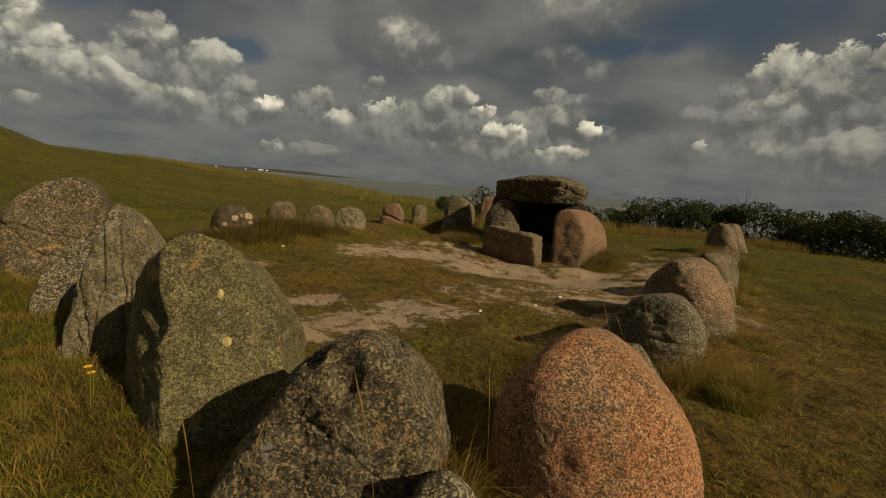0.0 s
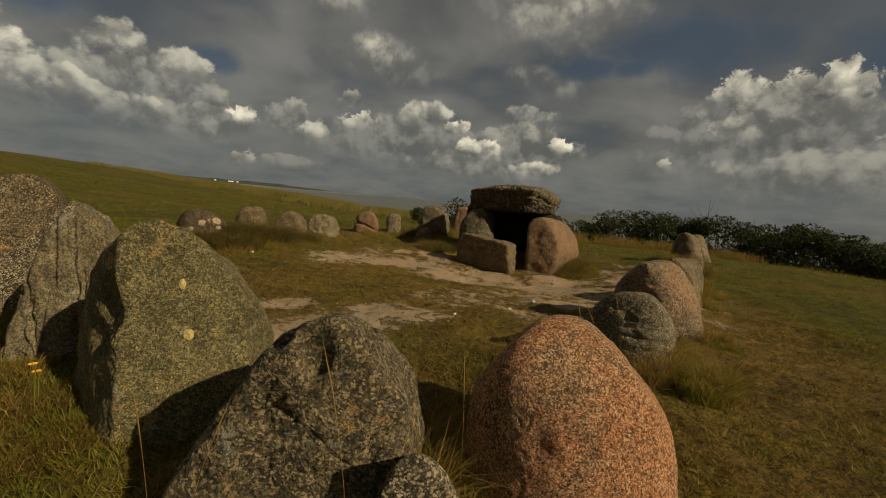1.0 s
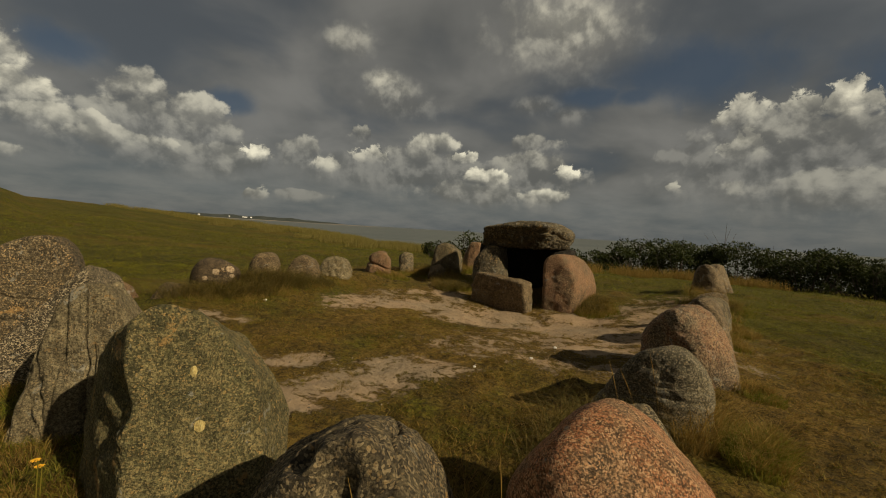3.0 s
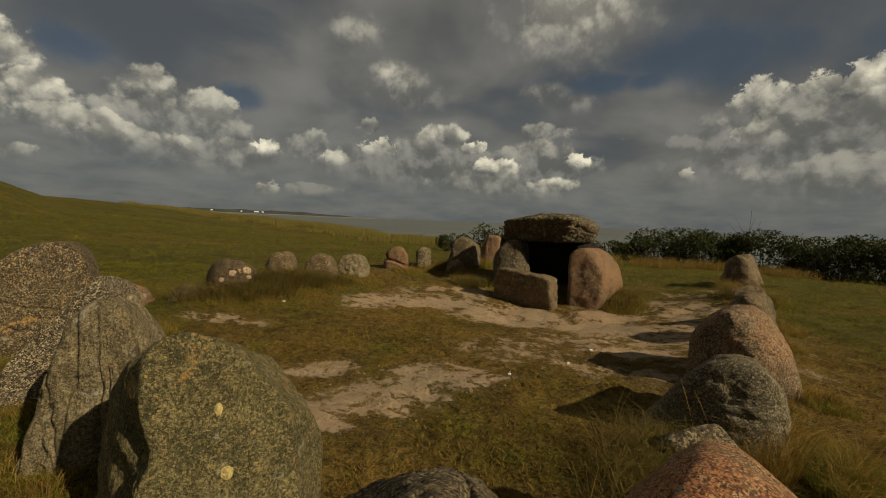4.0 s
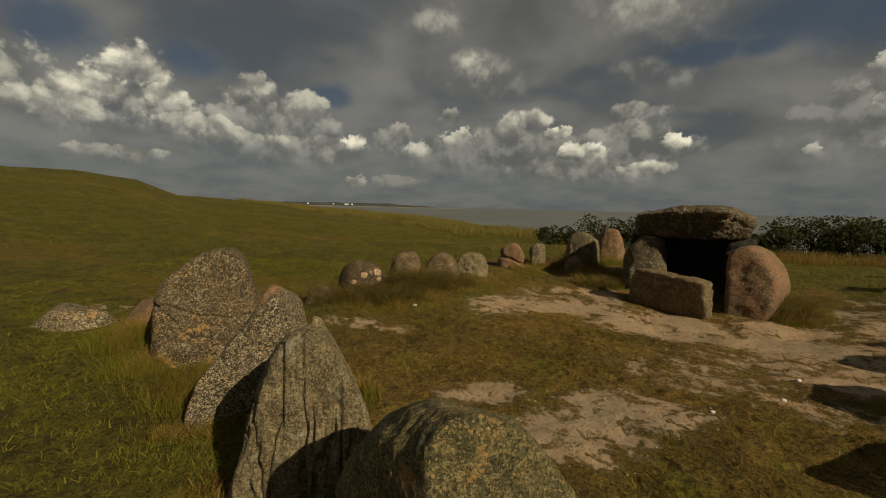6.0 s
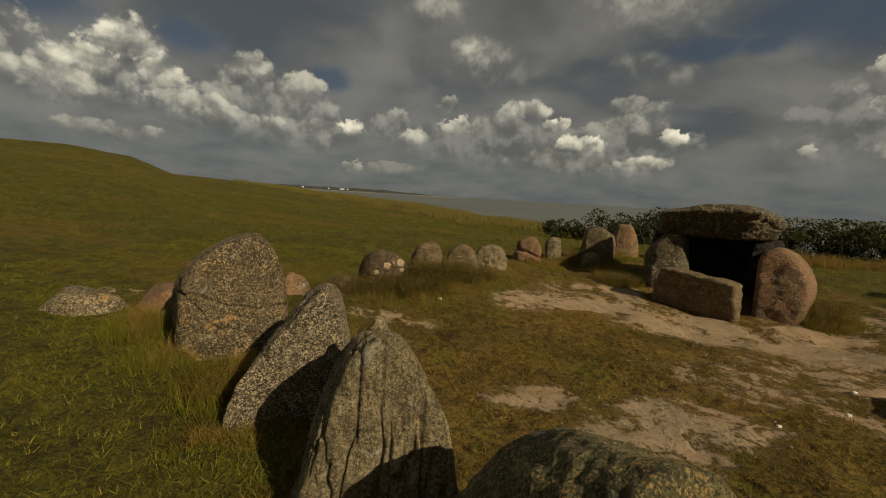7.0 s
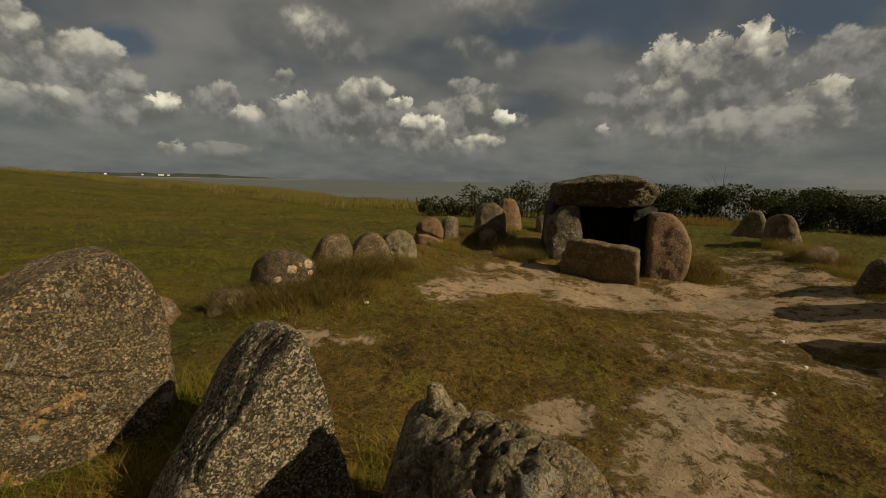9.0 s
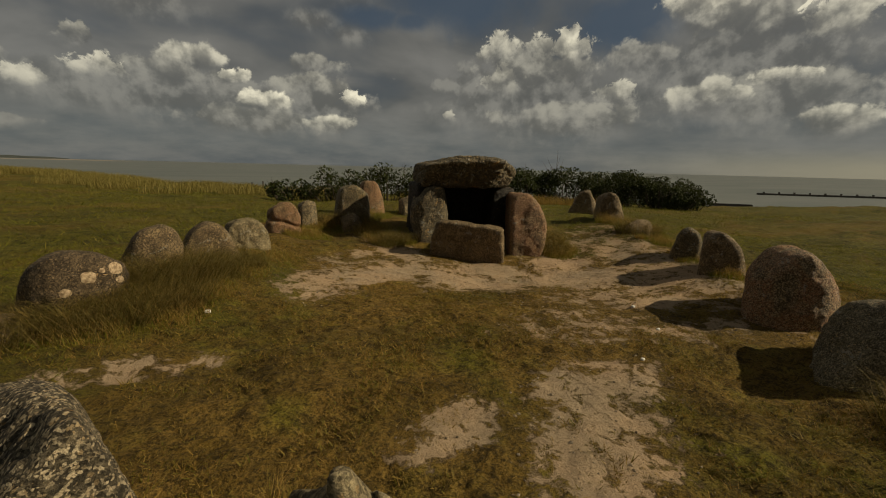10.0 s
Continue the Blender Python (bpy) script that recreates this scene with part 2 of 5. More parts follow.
    h = g.math("ADD", h, g.math("MULTIPLY", g.math("SUBTRACT", chosen, pitted), 0.22))
    if stripe:
        h = g.math("ADD", h, g.math("MULTIPLY", bands, 0.9))
    bump(g, p, h, 0.9, 0.018)
    return m


def plain(name, a, b, scale, rough=0.8, strength=0.3):
    m, g, p = material(name)
    co = g.add("TexCoord").outputs["Object"]
    n = g.noise(co, scale, 5.0, 0.6)
    g.put(p.inputs["Base Color"], g.mix(g.ramp(n, 0.3, 0.7), a, b))
    p.inputs["Roughness"].default_value = rough
    bump(g, p, n, strength, 0.02)
    return m


def blades(name, colours, through_light=0.25):
    """Leaves and blades: each piece takes its own tint."""
    m, g, p = material(name)
    rnd = g.add("NewGeometry").outputs["Random Per Island"]
    ramp = g.add("ValToRGB")
    while len(ramp.color_ramp.elements) < len(colours):
        ramp.color_ramp.elements.new(0.5)
    for i, c in enumerate(colours):
        ramp.color_ramp.elements[i].position = i / (len(colours) - 1)
        ramp.color_ramp.elements[i].color = (*c, 1)
    g.put(ramp.inputs[0], rnd)
    patch = g.noise(g.add("TexCoord").outputs["Object"], 0.9, 4.0, 0.6)
    col = g.mix(g.ramp(patch, 0.35, 0.65, 0.0, 0.45), ramp.outputs[0], colours[-1])
    g.put(p.inputs["Base Color"], col)
    p.inputs["Roughness"].default_value = 0.65
    p.inputs["Specular IOR Level"].default_value = 0.2
    if through_light:
        tr = g.add("BsdfTranslucent")
        g.put(tr.inputs[0], col)
        mx = g.add("MixShader")
        mx.inputs[0].default_value = through_light
        g.put(mx.inputs[1], p.outputs[0]), g.put(mx.inputs[2], tr.outputs[0])
        out = [n for n in m.node_tree.nodes if n.bl_idname == "ShaderNodeOutputMaterial"][0]
        g.put(out.inputs[0], mx.outputs[0])
    return m


def ground_material():
    m, g, p = material("turf_and_sand")
    co = g.add("TexCoord").outputs["Object"]
    at = g.add("Attribute", attribute_name="sand").outputs["Fac"]
    lawn = g.add("Attribute", attribute_name="lawn").outputs["Fac"]
    big = g.noise(co, 0.42, 8.0, 0.66, 0.5)
    mid = g.noise(co, 3.2, 7.0, 0.66, 0.4)
    small = g.noise(co, 26.0, 6.0, 0.7)
    tiny = g.noise(co, 130.0, 4.0, 0.7)
    dry = g.mix(g.ramp(mid, 0.3, 0.7), (0.140, 0.088, 0.016), (0.290, 0.180, 0.044))
    green = g.mix(g.ramp(mid, 0.3, 0.7), (0.070, 0.076, 0.007), (0.150, 0.134, 0.014))
    mixer = g.math("ADD", g.math("MULTIPLY", lawn, 0.54), g.math("ADD", g.math("MULTIPLY", g.math("SUBTRACT", big, 0.5), 2.2), g.math("MULTIPLY", g.math("SUBTRACT", mid, 0.5), 1.3)))
    turf = g.mix(g.ramp(mixer, -0.14, 0.40), dry, green)
    clods = g.noise(co, 9.0, 5.0, 0.65, 0.6)
    streak = g.noise(g.vec("MULTIPLY", co, (0.35, 1.0, 1.0)), 1.3, 6.0, 0.65, 0.6)
    turf = g.mix(g.math("MULTIPLY", g.ramp(streak, 0.48, 0.64), 0.45), turf, (0.050, 0.040, 0.008))
    turf = g.mix(g.math("MULTIPLY", g.ramp(clods, 0.50, 0.64), 0.58), turf, (0.024, 0.017, 0.006))
    turf = g.mix(g.math("MULTIPLY", g.ramp(small, 0.48, 0.64), 0.7), turf, (0.020, 0.015, 0.005))
    nap = g.noise(co, 62.0, 3.0, 0.6)
    turf = g.mix(g.math("MULTIPLY", g.ramp(nap, 0.48, 0.60), 0.6), turf, (0.022, 0.017, 0.005))
    worn = g.noise(g.vec("MULTIPLY", co, (0.25, 0.8, 1.0)), 0.55, 6.0, 0.7, 0.8)
    turf = g.mix(g.math("MULTIPLY", g.math("MULTIPLY", g.ramp(worn, 0.50, 0.64), lawn), 0.45), turf, (0.165, 0.098, 0.022))
    turf = g.mix(g.math("MULTIPLY", g.ramp(tiny, 0.56, 0.70), 0.6), turf, (0.30, 0.205, 0.060))
    wet = g.noise(co, 1.7, 4.0, 0.6)
    sand = g.mix(g.ramp(wet, 0.35, 0.7), (0.390, 0.270, 0.158), (0.310, 0.236, 0.150))
    sand = g.mix(g.math("MULTIPLY", g.ramp(clods, 0.50, 0.70), 0.45), sand, (0.180, 0.130, 0.075))
    sand = g.mix(g.math("MULTIPLY", g.ramp(small, 0.52, 0.78), 0.45), sand, (0.12, 0.088, 0.052))
    sand = g.mix(g.math("MULTIPLY", g.ramp(tiny, 0.60, 0.78), 0.35), sand, (0.42, 0.34, 0.25))
    rag = g.math("ADD", g.math("MULTIPLY", g.math("SUBTRACT", mid, 0.5), 1.7), g.math("MULTIPLY", g.math("SUBTRACT", clods, 0.5), 1.5))
    rag = g.math("ADD", rag, g.math("MULTIPLY", g.math("SUBTRACT", small, 0.5), 0.9))
    bare = g.math("MULTIPLY", g.ramp(g.math("ADD", at, rag), 0.28, 0.52), 0.94)
    g.put(p.inputs["Base Color"], g.mix(bare, turf, sand))
    p.inputs["Roughness"].default_value = 0.95
    p.inputs["Specular IOR Level"].default_value = 0.15
    h = g.math("ADD", g.math("MULTIPLY", clods, 1.2), g.math("ADD", g.math("MULTIPLY", small, 0.8), g.math("MULTIPLY", tiny, 0.35)))
    h = g.math("MULTIPLY", h, g.ramp(bare, 0.0, 1.0, 1.0, 0.45))
    bump(g, p, h, 0.9, 0.05)
    return m


def sea_material():
    m, g, p = material("sea_water")
    co = g.add("TexCoord").outputs["Object"]
    n = g.noise(g.vec("MULTIPLY", co, (0.3, 1.0, 1.0)), 0.05, 5.0, 0.6)
    g.put(p.inputs["Base Color"], g.mix(g.ramp(n, 0.3, 0.7), (0.100, 0.115, 0.108), (0.145, 0.154, 0.138)))
    p.inputs["Roughness"].default_value = 0.55
    p.inputs["Specular IOR Level"].default_value = 0.25
    bump(g, p, g.noise(g.vec("MULTIPLY", co, (0.4, 1.0, 1.0)), 0.6, 4.0), 0.5, 0.4)
    return m


GREY = stone("grey_granite", (0.072, 0.056, 0.030), (0.135, 0.106, 0.056), (0.210, 0.165, 0.086), 1.0, lichen=0.5, orange=0.5, pale=(0.42, 0.33, 0.18), salt=0.3, flakes=0.25)
GREYROSE = stone("grey_granite_with_pink", (0.078, 0.060, 0.034), (0.150, 0.114, 0.064), (0.220, 0.165, 0.092), 1.0, pink=(0.290, 0.150, 0.074), lichen=0.4, orange=0.35, pale=(0.48, 0.36, 0.21))
GREEN = stone("green_grey_stone", (0.086, 0.078, 0.032), (0.165, 0.144, 0.060), (0.235, 0.192, 0.082), 1.35, lichen=0.3, orange=0.8, salt=0.42, pale=(0.46, 0.34, 0.14), flakes=0.20, flake_gold=(0.50, 0.31, 0.10))
PINK = stone("pink_granite", (0.130, 0.084, 0.042), (0.300, 0.180, 0.088), (0.420, 0.248, 0.120), 1.5, pink=(0.470, 0.185, 0.074), lichen=0.05, orange=0.3, salt=0.8, pale=(0.70, 0.43, 0.22), flakes=0.42, flake_gold=(0.75, 0.36, 0.14))
GNEISS = stone("banded_gneiss", (0.130, 0.103, 0.054), (0.255, 0.205, 0.112), (0.350, 0.283, 0.155), 1.2, lichen=0.5, orange=0.5, stripe=(3.0, 3.0, 0.4), salt=0.3, pale=(0.50, 0.39, 0.21), flakes=0.22)
BANDED = stone("level_banded_gneiss", (0.080, 0.068, 0.038), (0.175, 0.146, 0.084), (0.250, 0.205, 0.118), 1.1, lichen=0.4, orange=0.35, stripe=(1.0, 0.6, 4.0), pale=(0.42, 0.34, 0.21), flakes=0.2)
SPECKLED = stone("speckled_granite", (0.070, 0.055, 0.030), (0.130, 0.102, 0.056), (0.200, 0.158, 0.088), 0.7, lichen=0.5, orange=0.55, pale=(0.55, 0.43, 0.25))
PALE_SPECKLED = stone("pale_speckled_granite", (0.050, 0.040, 0.023), (0.105, 0.084, 0.049), (0.175, 0.140, 0.083), 1.25, lichen=0.4, orange=0.5, salt=0.75, pale=(0.66, 0.54, 0.34), flakes=0.45, flake_gold=(0.60, 0.42, 0.20))
DARK_GREY = stone("dark_grey_granite", (0.052, 0.040, 0.022), (0.110, 0.086, 0.045), (0.185, 0.143, 0.072), 1.0, lichen=0.5, orange=0.6, pale=(0.42, 0.32, 0.17), flakes=0.36)
COARSE = stone("coarse_brown_granite", (0.054, 0.041, 0.022), (0.108, 0.082, 0.042), (0.180, 0.136, 0.070), 1.05, lichen=0.5, orange=0.9, salt=0.35, pale=(0.58, 0.45, 0.26), flakes=0.38, flake_gold=(0.62, 0.38, 0.14))
BROWN = stone("brown_granite", (0.085, 0.060, 0.030), (0.170, 0.120, 0.060), (0.245, 0.174, 0.087), 1.0, lichen=0.5, orange=0.4, pale=(0.44, 0.32, 0.18), salt=0.3, flakes=0.25)
LICHENED = stone("lichen_spotted_granite", (0.056, 0.040, 0.022), (0.110, 0.079, 0.043), (0.160, 0.115, 0.062), 1.0, lichen=0.1, orange=0.2, pale=(0.36, 0.26, 0.15), salt=0.25, flakes=0.25)
ROSE = stone("rose_granite", (0.125, 0.082, 0.042), (0.185, 0.120, 0.062), (0.245, 0.160, 0.082), 0.9, pink=(0.270, 0.145, 0.072), lichen=0.35, orange=0.35, pale=(0.48, 0.33, 0.18), salt=0.3, flakes=0.25)
CAPROCK = stone("weathered_capstone", (0.046, 0.037, 0.021), (0.094, 0.076, 0.043), (0.165, 0.132, 0.072), 0.8, lichen=0.7, orange=0.6, salt=0.25, pale=(0.42, 0.33, 0.18), flakes=0.3)
# near-black base colour: the shade inside the chamber is painted into it
SHADED = stone("shade_darkened_stone", (0.014, 0.011, 0.007), (0.026, 0.021, 0.013), (0.040, 0.032, 0.020), 1.0, lichen=0.0, orange=0.0, salt=0.1, pale=(0.06, 0.05, 0.03), flakes=0.05)
TURF = ground_material()
SEA = sea_material()
GRASS = blades("short_grass", [(0.110, 0.120, 0.010), (0.220, 0.170, 0.026), (0.360, 0.225, 0.050), (0.230, 0.125, 0.026), (0.130, 0.100, 0.014)], 0.35)
LAWN = blades("lawn_grass", [(0.070, 0.100, 0.006), (0.150, 0.165, 0.012), (0.300, 0.230, 0.036), (0.120, 0.120, 0.010), (0.170, 0.150, 0.014)], 0.35)
STRAW = blades("dry_grass", [(0.150, 0.112, 0.020), (0.420, 0.285, 0.074), (0.300, 0.160, 0.036), (0.170, 0.140, 0.024), (0.260, 0.170, 0.040)], 0.35)
RUSSET = blades("russet_grass", [(0.080, 0.040, 0.008), (0.210, 0.118, 0.028), (0.120, 0.058, 0.012), (0.060, 0.048, 0.008)], 0.35)
PALE_GRASS = blades("beach_grass_blades", [(0.120, 0.120, 0.022), (0.320, 0.250, 0.080), (0.190, 0.165, 0.036), (0.230, 0.185, 0.046)], 0.4)
WEED = blades("dark_weeds", [(0.070, 0.062, 0.012), (0.150, 0.105, 0.026), (0.240, 0.160, 0.044), (0.085, 0.078, 0.012)])
LEAF = blades("shrub_leaves", [(0.018, 0.028, 0.005), (0.036, 0.048, 0.010), (0.062, 0.068, 0.014), (0.028, 0.036, 0.008)], 0.2)
TWIG = plain("twig_bark", (0.045, 0.034, 0.024), (0.085, 0.065, 0.045), 30.0)
WOOD = plain("weathered_wood", (0.040, 0.034, 0.028), (0.075, 0.065, 0.052), 12.0)
GRIT = blades("loose_grit", [(0.10, 0.075, 0.045), (0.26, 0.20, 0.13), (0.42, 0.35, 0.25), (0.16, 0.12, 0.08)], 0.0)
WOODS = plain("far_shore", (0.030, 0.036, 0.030), (0.050, 0.056, 0.046), 0.02)
SANDBANK = plain("pale_beach", (0.20, 0.17, 0.13), (0.27, 0.23, 0.18), 0.05)
WHITEWASH = plain("white_wall", (0.70, 0.68, 0.64), (0.80, 0.78, 0.74), 0.5)
FLOWER = plain("yellow_petals", (0.70, 0.34, 0.01), (0.80, 0.45, 0.02), 90.0)
PEBBLE = plain("white_pebble", (0.60, 0.57, 0.50), (0.72, 0.69, 0.62), 60.0)
LICHEN_SPOT = plain("cream_lichen", (0.20, 0.135, 0.072), (0.50, 0.38, 0.23), 45.0, 0.95, 0.6)
LICHEN_GOLD = plain("yellow_lichen", (0.42, 0.30, 0.09), (0.52, 0.42, 0.17), 110.0, 0.95, 0.6)


# ---------------------------------------------------------------- shape tools
TABLE = np.random.RandomState(7).rand(64, 64, 64).astype(np.float32)


def vnoise(x, y, z=0.0):
    """Smooth value noise on numpy arrays, 0 to 1."""
    x, y, z = np.broadcast_arrays(np.asarray(x, float), y, z)
    i, j, k = np.floor(x).astype(int), np.floor(y).astype(int), np.floor(z).astype(int)
    u, v, w = x - i, y - j, z - k
    u, v, w = u * u * (3 - 2 * u), v * v * (3 - 2 * v), w * w * (3 - 2 * w)
    r = 0
    for a in (0, 1):
        for b in (0, 1):
            for c in (0, 1):
                r = r + TABLE[(i + a) & 63, (j + b) & 63, (k + c) & 63] * (u if a else 1 - u) * (v if b else 1 - v) * (w if c else 1 - w)
    return r


def fbm(x, y, z=0.0, octaves=4, gain=0.5):
    total, amp, norm = 0, 1.0, 0.0
    for o in range(octaves):
        s = 2.03 ** o
        total = total + amp * vnoise(x * s + 11.3 * o, y * s + 5.7 * o, np.asarray(z) * s + 3.1 * o)
        norm += amp
        amp *= gain
    return total / norm


def mesh_np(name, verts, faces, mat, smooth=True):
    """A mesh from numpy arrays; faces is an (n, 3) or (n, 4) array."""
    me = bpy.data.meshes.new(name)
    verts, faces = np.ascontiguousarray(verts, np.float32), np.ascontiguousarray(faces, np.int32)
    me.vertices.add(len(verts))
    me.vertices.foreach_set("co", verts.ravel())
    me.loops.add(faces.size)
    me.loops.foreach_set("vertex_index", faces.ravel())
    me.polygons.add(len(faces))
    me.polygons.foreach_set("loop_start", np.arange(0, faces.size, faces.shape[1], dtype=np.int32))
    me.update(calc_edges=True)
    me.polygons.foreach_set("use_smooth", np.full(len(faces), smooth))
    me.materials.append(mat)
    me.validate()
    return me


def part(name, data, parent, label=""):
    ob = new(name, data)
    ob.parent = parent
    return tagged(ob, label)


SPHERES = {}


def sphere(level):
    if level not in SPHERES:
        bm = bmesh.new()
        bmesh.ops.create_icosphere(bm, subdivisions=level, radius=1.0)
        v = np.array([q.co[:] for q in bm.verts])
        f = np.array([[q.index for q in p.verts] for p in bm.faces])
        bm.free()
        SPHERES[level] = v / np.linalg.norm(v, axis=1)[:, None], f
    return SPHERES[level]


def boulder_mesh(name, mat, facets, sharp=14, level=6, rough=0.02, seed=0, grain=None, cracks=(), bumps=()):
    """A boulder round its own origin: rounded facets (normal, distance), broken by lumps, pits, grooves and cracks.
    grain: stretch and depth of grooves along a grain. cracks: plane normal, offset, width, depth.
    bumps: direction, width, height."""
    u, faces = sphere(level)
    inv = np.zeros(len(u))
    for nx, ny, nz, dist in facets:
        n = np.array((nx, ny, nz))
        inv += np.maximum(u @ (n / np.linalg.norm(n)) / dist, 0) ** sharp
    r = inv ** (-1.0 / sharp) * 1.03
    p = u * r[:, None]
    s = 17.3 * seed
    q = p + s
    size = float(np.median(r))
    lumps = fbm(q[:, 0] * 2.6 / size * 0.5, q[:, 1] * 2.6 / size * 0.5, q[:, 2] * 2.6 / size * 0.5, 3) - 0.5
    mids = fbm(q[:, 0] * 9, q[:, 1] * 9, q[:, 2] * 9, 4, 0.55) - 0.5
    pits = np.abs(fbm(q[:, 0] * 16 + 9, q[:, 1] * 16, q[:, 2] * 16, 3) - 0.5)
    d = size * 0.16 * lumps + rough * 2.2 * mids - rough * 0.5 * np.maximum(0.06 - pits, 0) * 12
    if grain:
        (gx, gy, gz), depth = grain
        w = fbm(q[:, 0] * 1.5, q[:, 1] * 1.5, q[:, 2] * 1.5, 2) * 2.0
        ridges = np.abs(fbm(q[:, 0] * gx + w, q[:, 1] * gy + w, q[:, 2] * gz, 4, 0.6) - 0.5) * 2
        d = d + depth * (ridges - 0.35) - depth * 1.6 * np.maximum(0.12 - ridges, 0) * 8
    for nx, ny, nz, off, width, depth in cracks:
        wob = (fbm(q[:, 0] * 4, q[:, 1] * 4, q[:, 2] * 4, 3) - 0.5) * 0.16
        d = d - depth * np.exp(-((p @ np.array((nx, ny, nz)) - off + wob) / width) ** 2)
    for bx, by, bz, width, height in bumps:
        b = np.array((bx, by, bz))
        ang = np.arccos(np.clip(u @ (b / np.linalg.norm(b)), -1, 1))
        d = d + height * np.exp(-(ang / width) ** 4)
    return mesh_np(name, p + u * d[:, None], faces, mat)


# ---------------------------------------------------------------- ground
COMPASS = (-180, -110, -75, -55, -50, -46, -39, -30, -25, -15, -9, 0, 20, 40, 60, 80, 100, 130, 180)
CREST_R = (60, 60, 55, 52, 52, 55, 55, 50, 46, 38, 27, 20, 20, 21, 23, 28, 40, 60, 60)
CREST_Z = (1.0, 3.0, 4.4, 4.1, 3.6, 2.2, 1.85, 1.1, 0.9, 0.50, 0.30, 0.25, 0.25, 0.10, 0.02, 0.22, 0.5, 0.8, 1.0)
LAND_END = (900, 900, 900, 400, 250, 160, 110, 75, 60, 46, 33, 26, 25, 26, 27, 32, 46, 900, 900)
SEA_Z = -3.2


def ground_z(x, y):
    x, y = np.asarray(x, float), np.asarray(y, float)
    r, th = np.hypot(x, y - 2.0), np.degrees(np.arctan2(x, y - 2.0))
    rc, zc, end = (np.interp(th, COMPASS, k) for k in (CREST_R, CREST_Z, LAND_END))
    near = 0.24 + 0.018 * np.clip(y - 3.0, -3, 9) - 0.20 * np.exp(-(((x - 0.9) / 2.1) ** 2 + ((y - 6.9) / 1.7) ** 2))
    near = near + 0.20 * np.exp(-(((x + 2.4 - 0.45 * (y - 7.4)) / 0.75) ** 2 + ((y - 7.6) / 2.6) ** 2))
    # grassy bank along the outer row of kerb stones
    along = np.clip(((x - 2.9) * 0.50 + (y - 4.7) * 0.866), 0.0, 5.2)
    near = near + 0.13 * np.exp(-((np.hypot(x - 2.95 - 0.5 * along, y - 4.75 - 0.866 * along)) / 0.55) ** 2)
    s = np.clip((r - 9.0) / (rc - 9.0), 0, 1)
    s = s * s * (3 - 2 * s)
    z = near * (1 - s) + zc * s
    lumps = (fbm(x * 0.16, y * 0.16, 0.5, 3) - 0.5) * np.clip((r - 6) / 20, 0, 1) * 0.5
    z = z + lumps + (fbm(x * 1.1, y * 1.1, 2.0, 3) - 0.5) * 0.13 + (fbm(x * 2.6, y * 2.6, 4.0, 4) - 0.5) * 0.10
    hummocks = np.clip(1.0 - 1.6 * sand_mask(x, y), 0.25, 1.2) * np.clip(2 - r / 9.0, 0, 1)
    z = z + hummocks * ((0.5 - np.abs(fbm(x * 7, y * 7, 7.0, 4, 0.6) - 0.5) * 2) * 0.035 + (fbm(x * 19, y * 19, 8.0, 2) - 0.5) * 0.022)
    fall = np.clip((r - rc - 1.0) / (end - rc), 0, 1)
    return z * (1 - fall) + (SEA_Z - 0.8) * fall


def ellipse(x, y, cx, cy, a, b, turn):
    c, s = math.cos(radians(turn)), math.sin(radians(turn))
    dx, dy = x - cx, y - cy
    return 1.15 - np.hypot((c * dx + s * dy) / a, (-s * dx + c * dy) / b)


BARE = ((0.55, 6.75, 1.5, 0.85, -32, 1.0), (1.9, 6.2, 1.7, 0.9, -25, 0.95), (2.9, 5.4, 1.4, 0.8, -10, 0.7), (-0.45, 7.2, 1.2, 0.6, 25, 0.85), (1.9, 5.1, 1.8, 0.6, -15, 0.6), (3.4, 6.4, 1.7, 0.9, 60, 0.6), (4.3, 8.0, 1.6, 0.6, 35, 0.5),
        (-0.65, 3.5, 0.8, 0.5, 40, 0.75), (-0.2, 3.9, 0.7, 0.4, 0, 0.6), (-1.3, 3.9, 0.45, 0.25, 10, 0.6), (-2.85, 5.22, 0.65, 0.2, 8, 0.6), (0.3, 9.4, 0.6, 0.9, -10, 0.8),
        (-1.3, 6.9, 0.9, 0.6, 60, 0.65), (0.6, 4.6, 1.0, 0.5, -20, 0.5), (-0.95, 3.1, 0.4, 0.35, 0, 0.6), (-5.9, 5.2, 0.9, 0.2, 20, 0.5), (2.6, 9.9, 1.2, 0.5, 20, 0.5), (1.3, 4.2, 1.0, 0.4, -30, 0.45),
        (1.2, 7.1, 1.2, 0.5, -38, 1.0), (2.35, 6.95, 0.95, 0.55, -30, 0.9), (0.2, 8.2, 0.45, 0.9, 20, 0.8), (-0.55, 7.9, 0.9, 0.6, 30, 0.55), (3.3, 7.6, 0.7, 0.5, 40, 0.6), (2.6, 4.4, 0.8, 0.4, -20, 0.45))


def sand_mask(x, y):
    m = np.full(np.shape(x), -1.0)
    for *e, weight in BARE:
        m = np.maximum(m, np.minimum(ellipse(x, y, *e), weight) - 0.12)
    island = ellipse(x, y, -0.62, 6.62, 0.36, 0.19, 15)
    return np.where(island > 0.15, -0.6, m)


def lawn_mask(x, y):
    """0 inside the ring of stones, 1 on the mown lawn round it."""
    inside = np.hypot((x - 0.7) / 4.3, (y - 6.4) / 5.6)
    return np.clip((inside - 0.85) * 4, 0, 1)


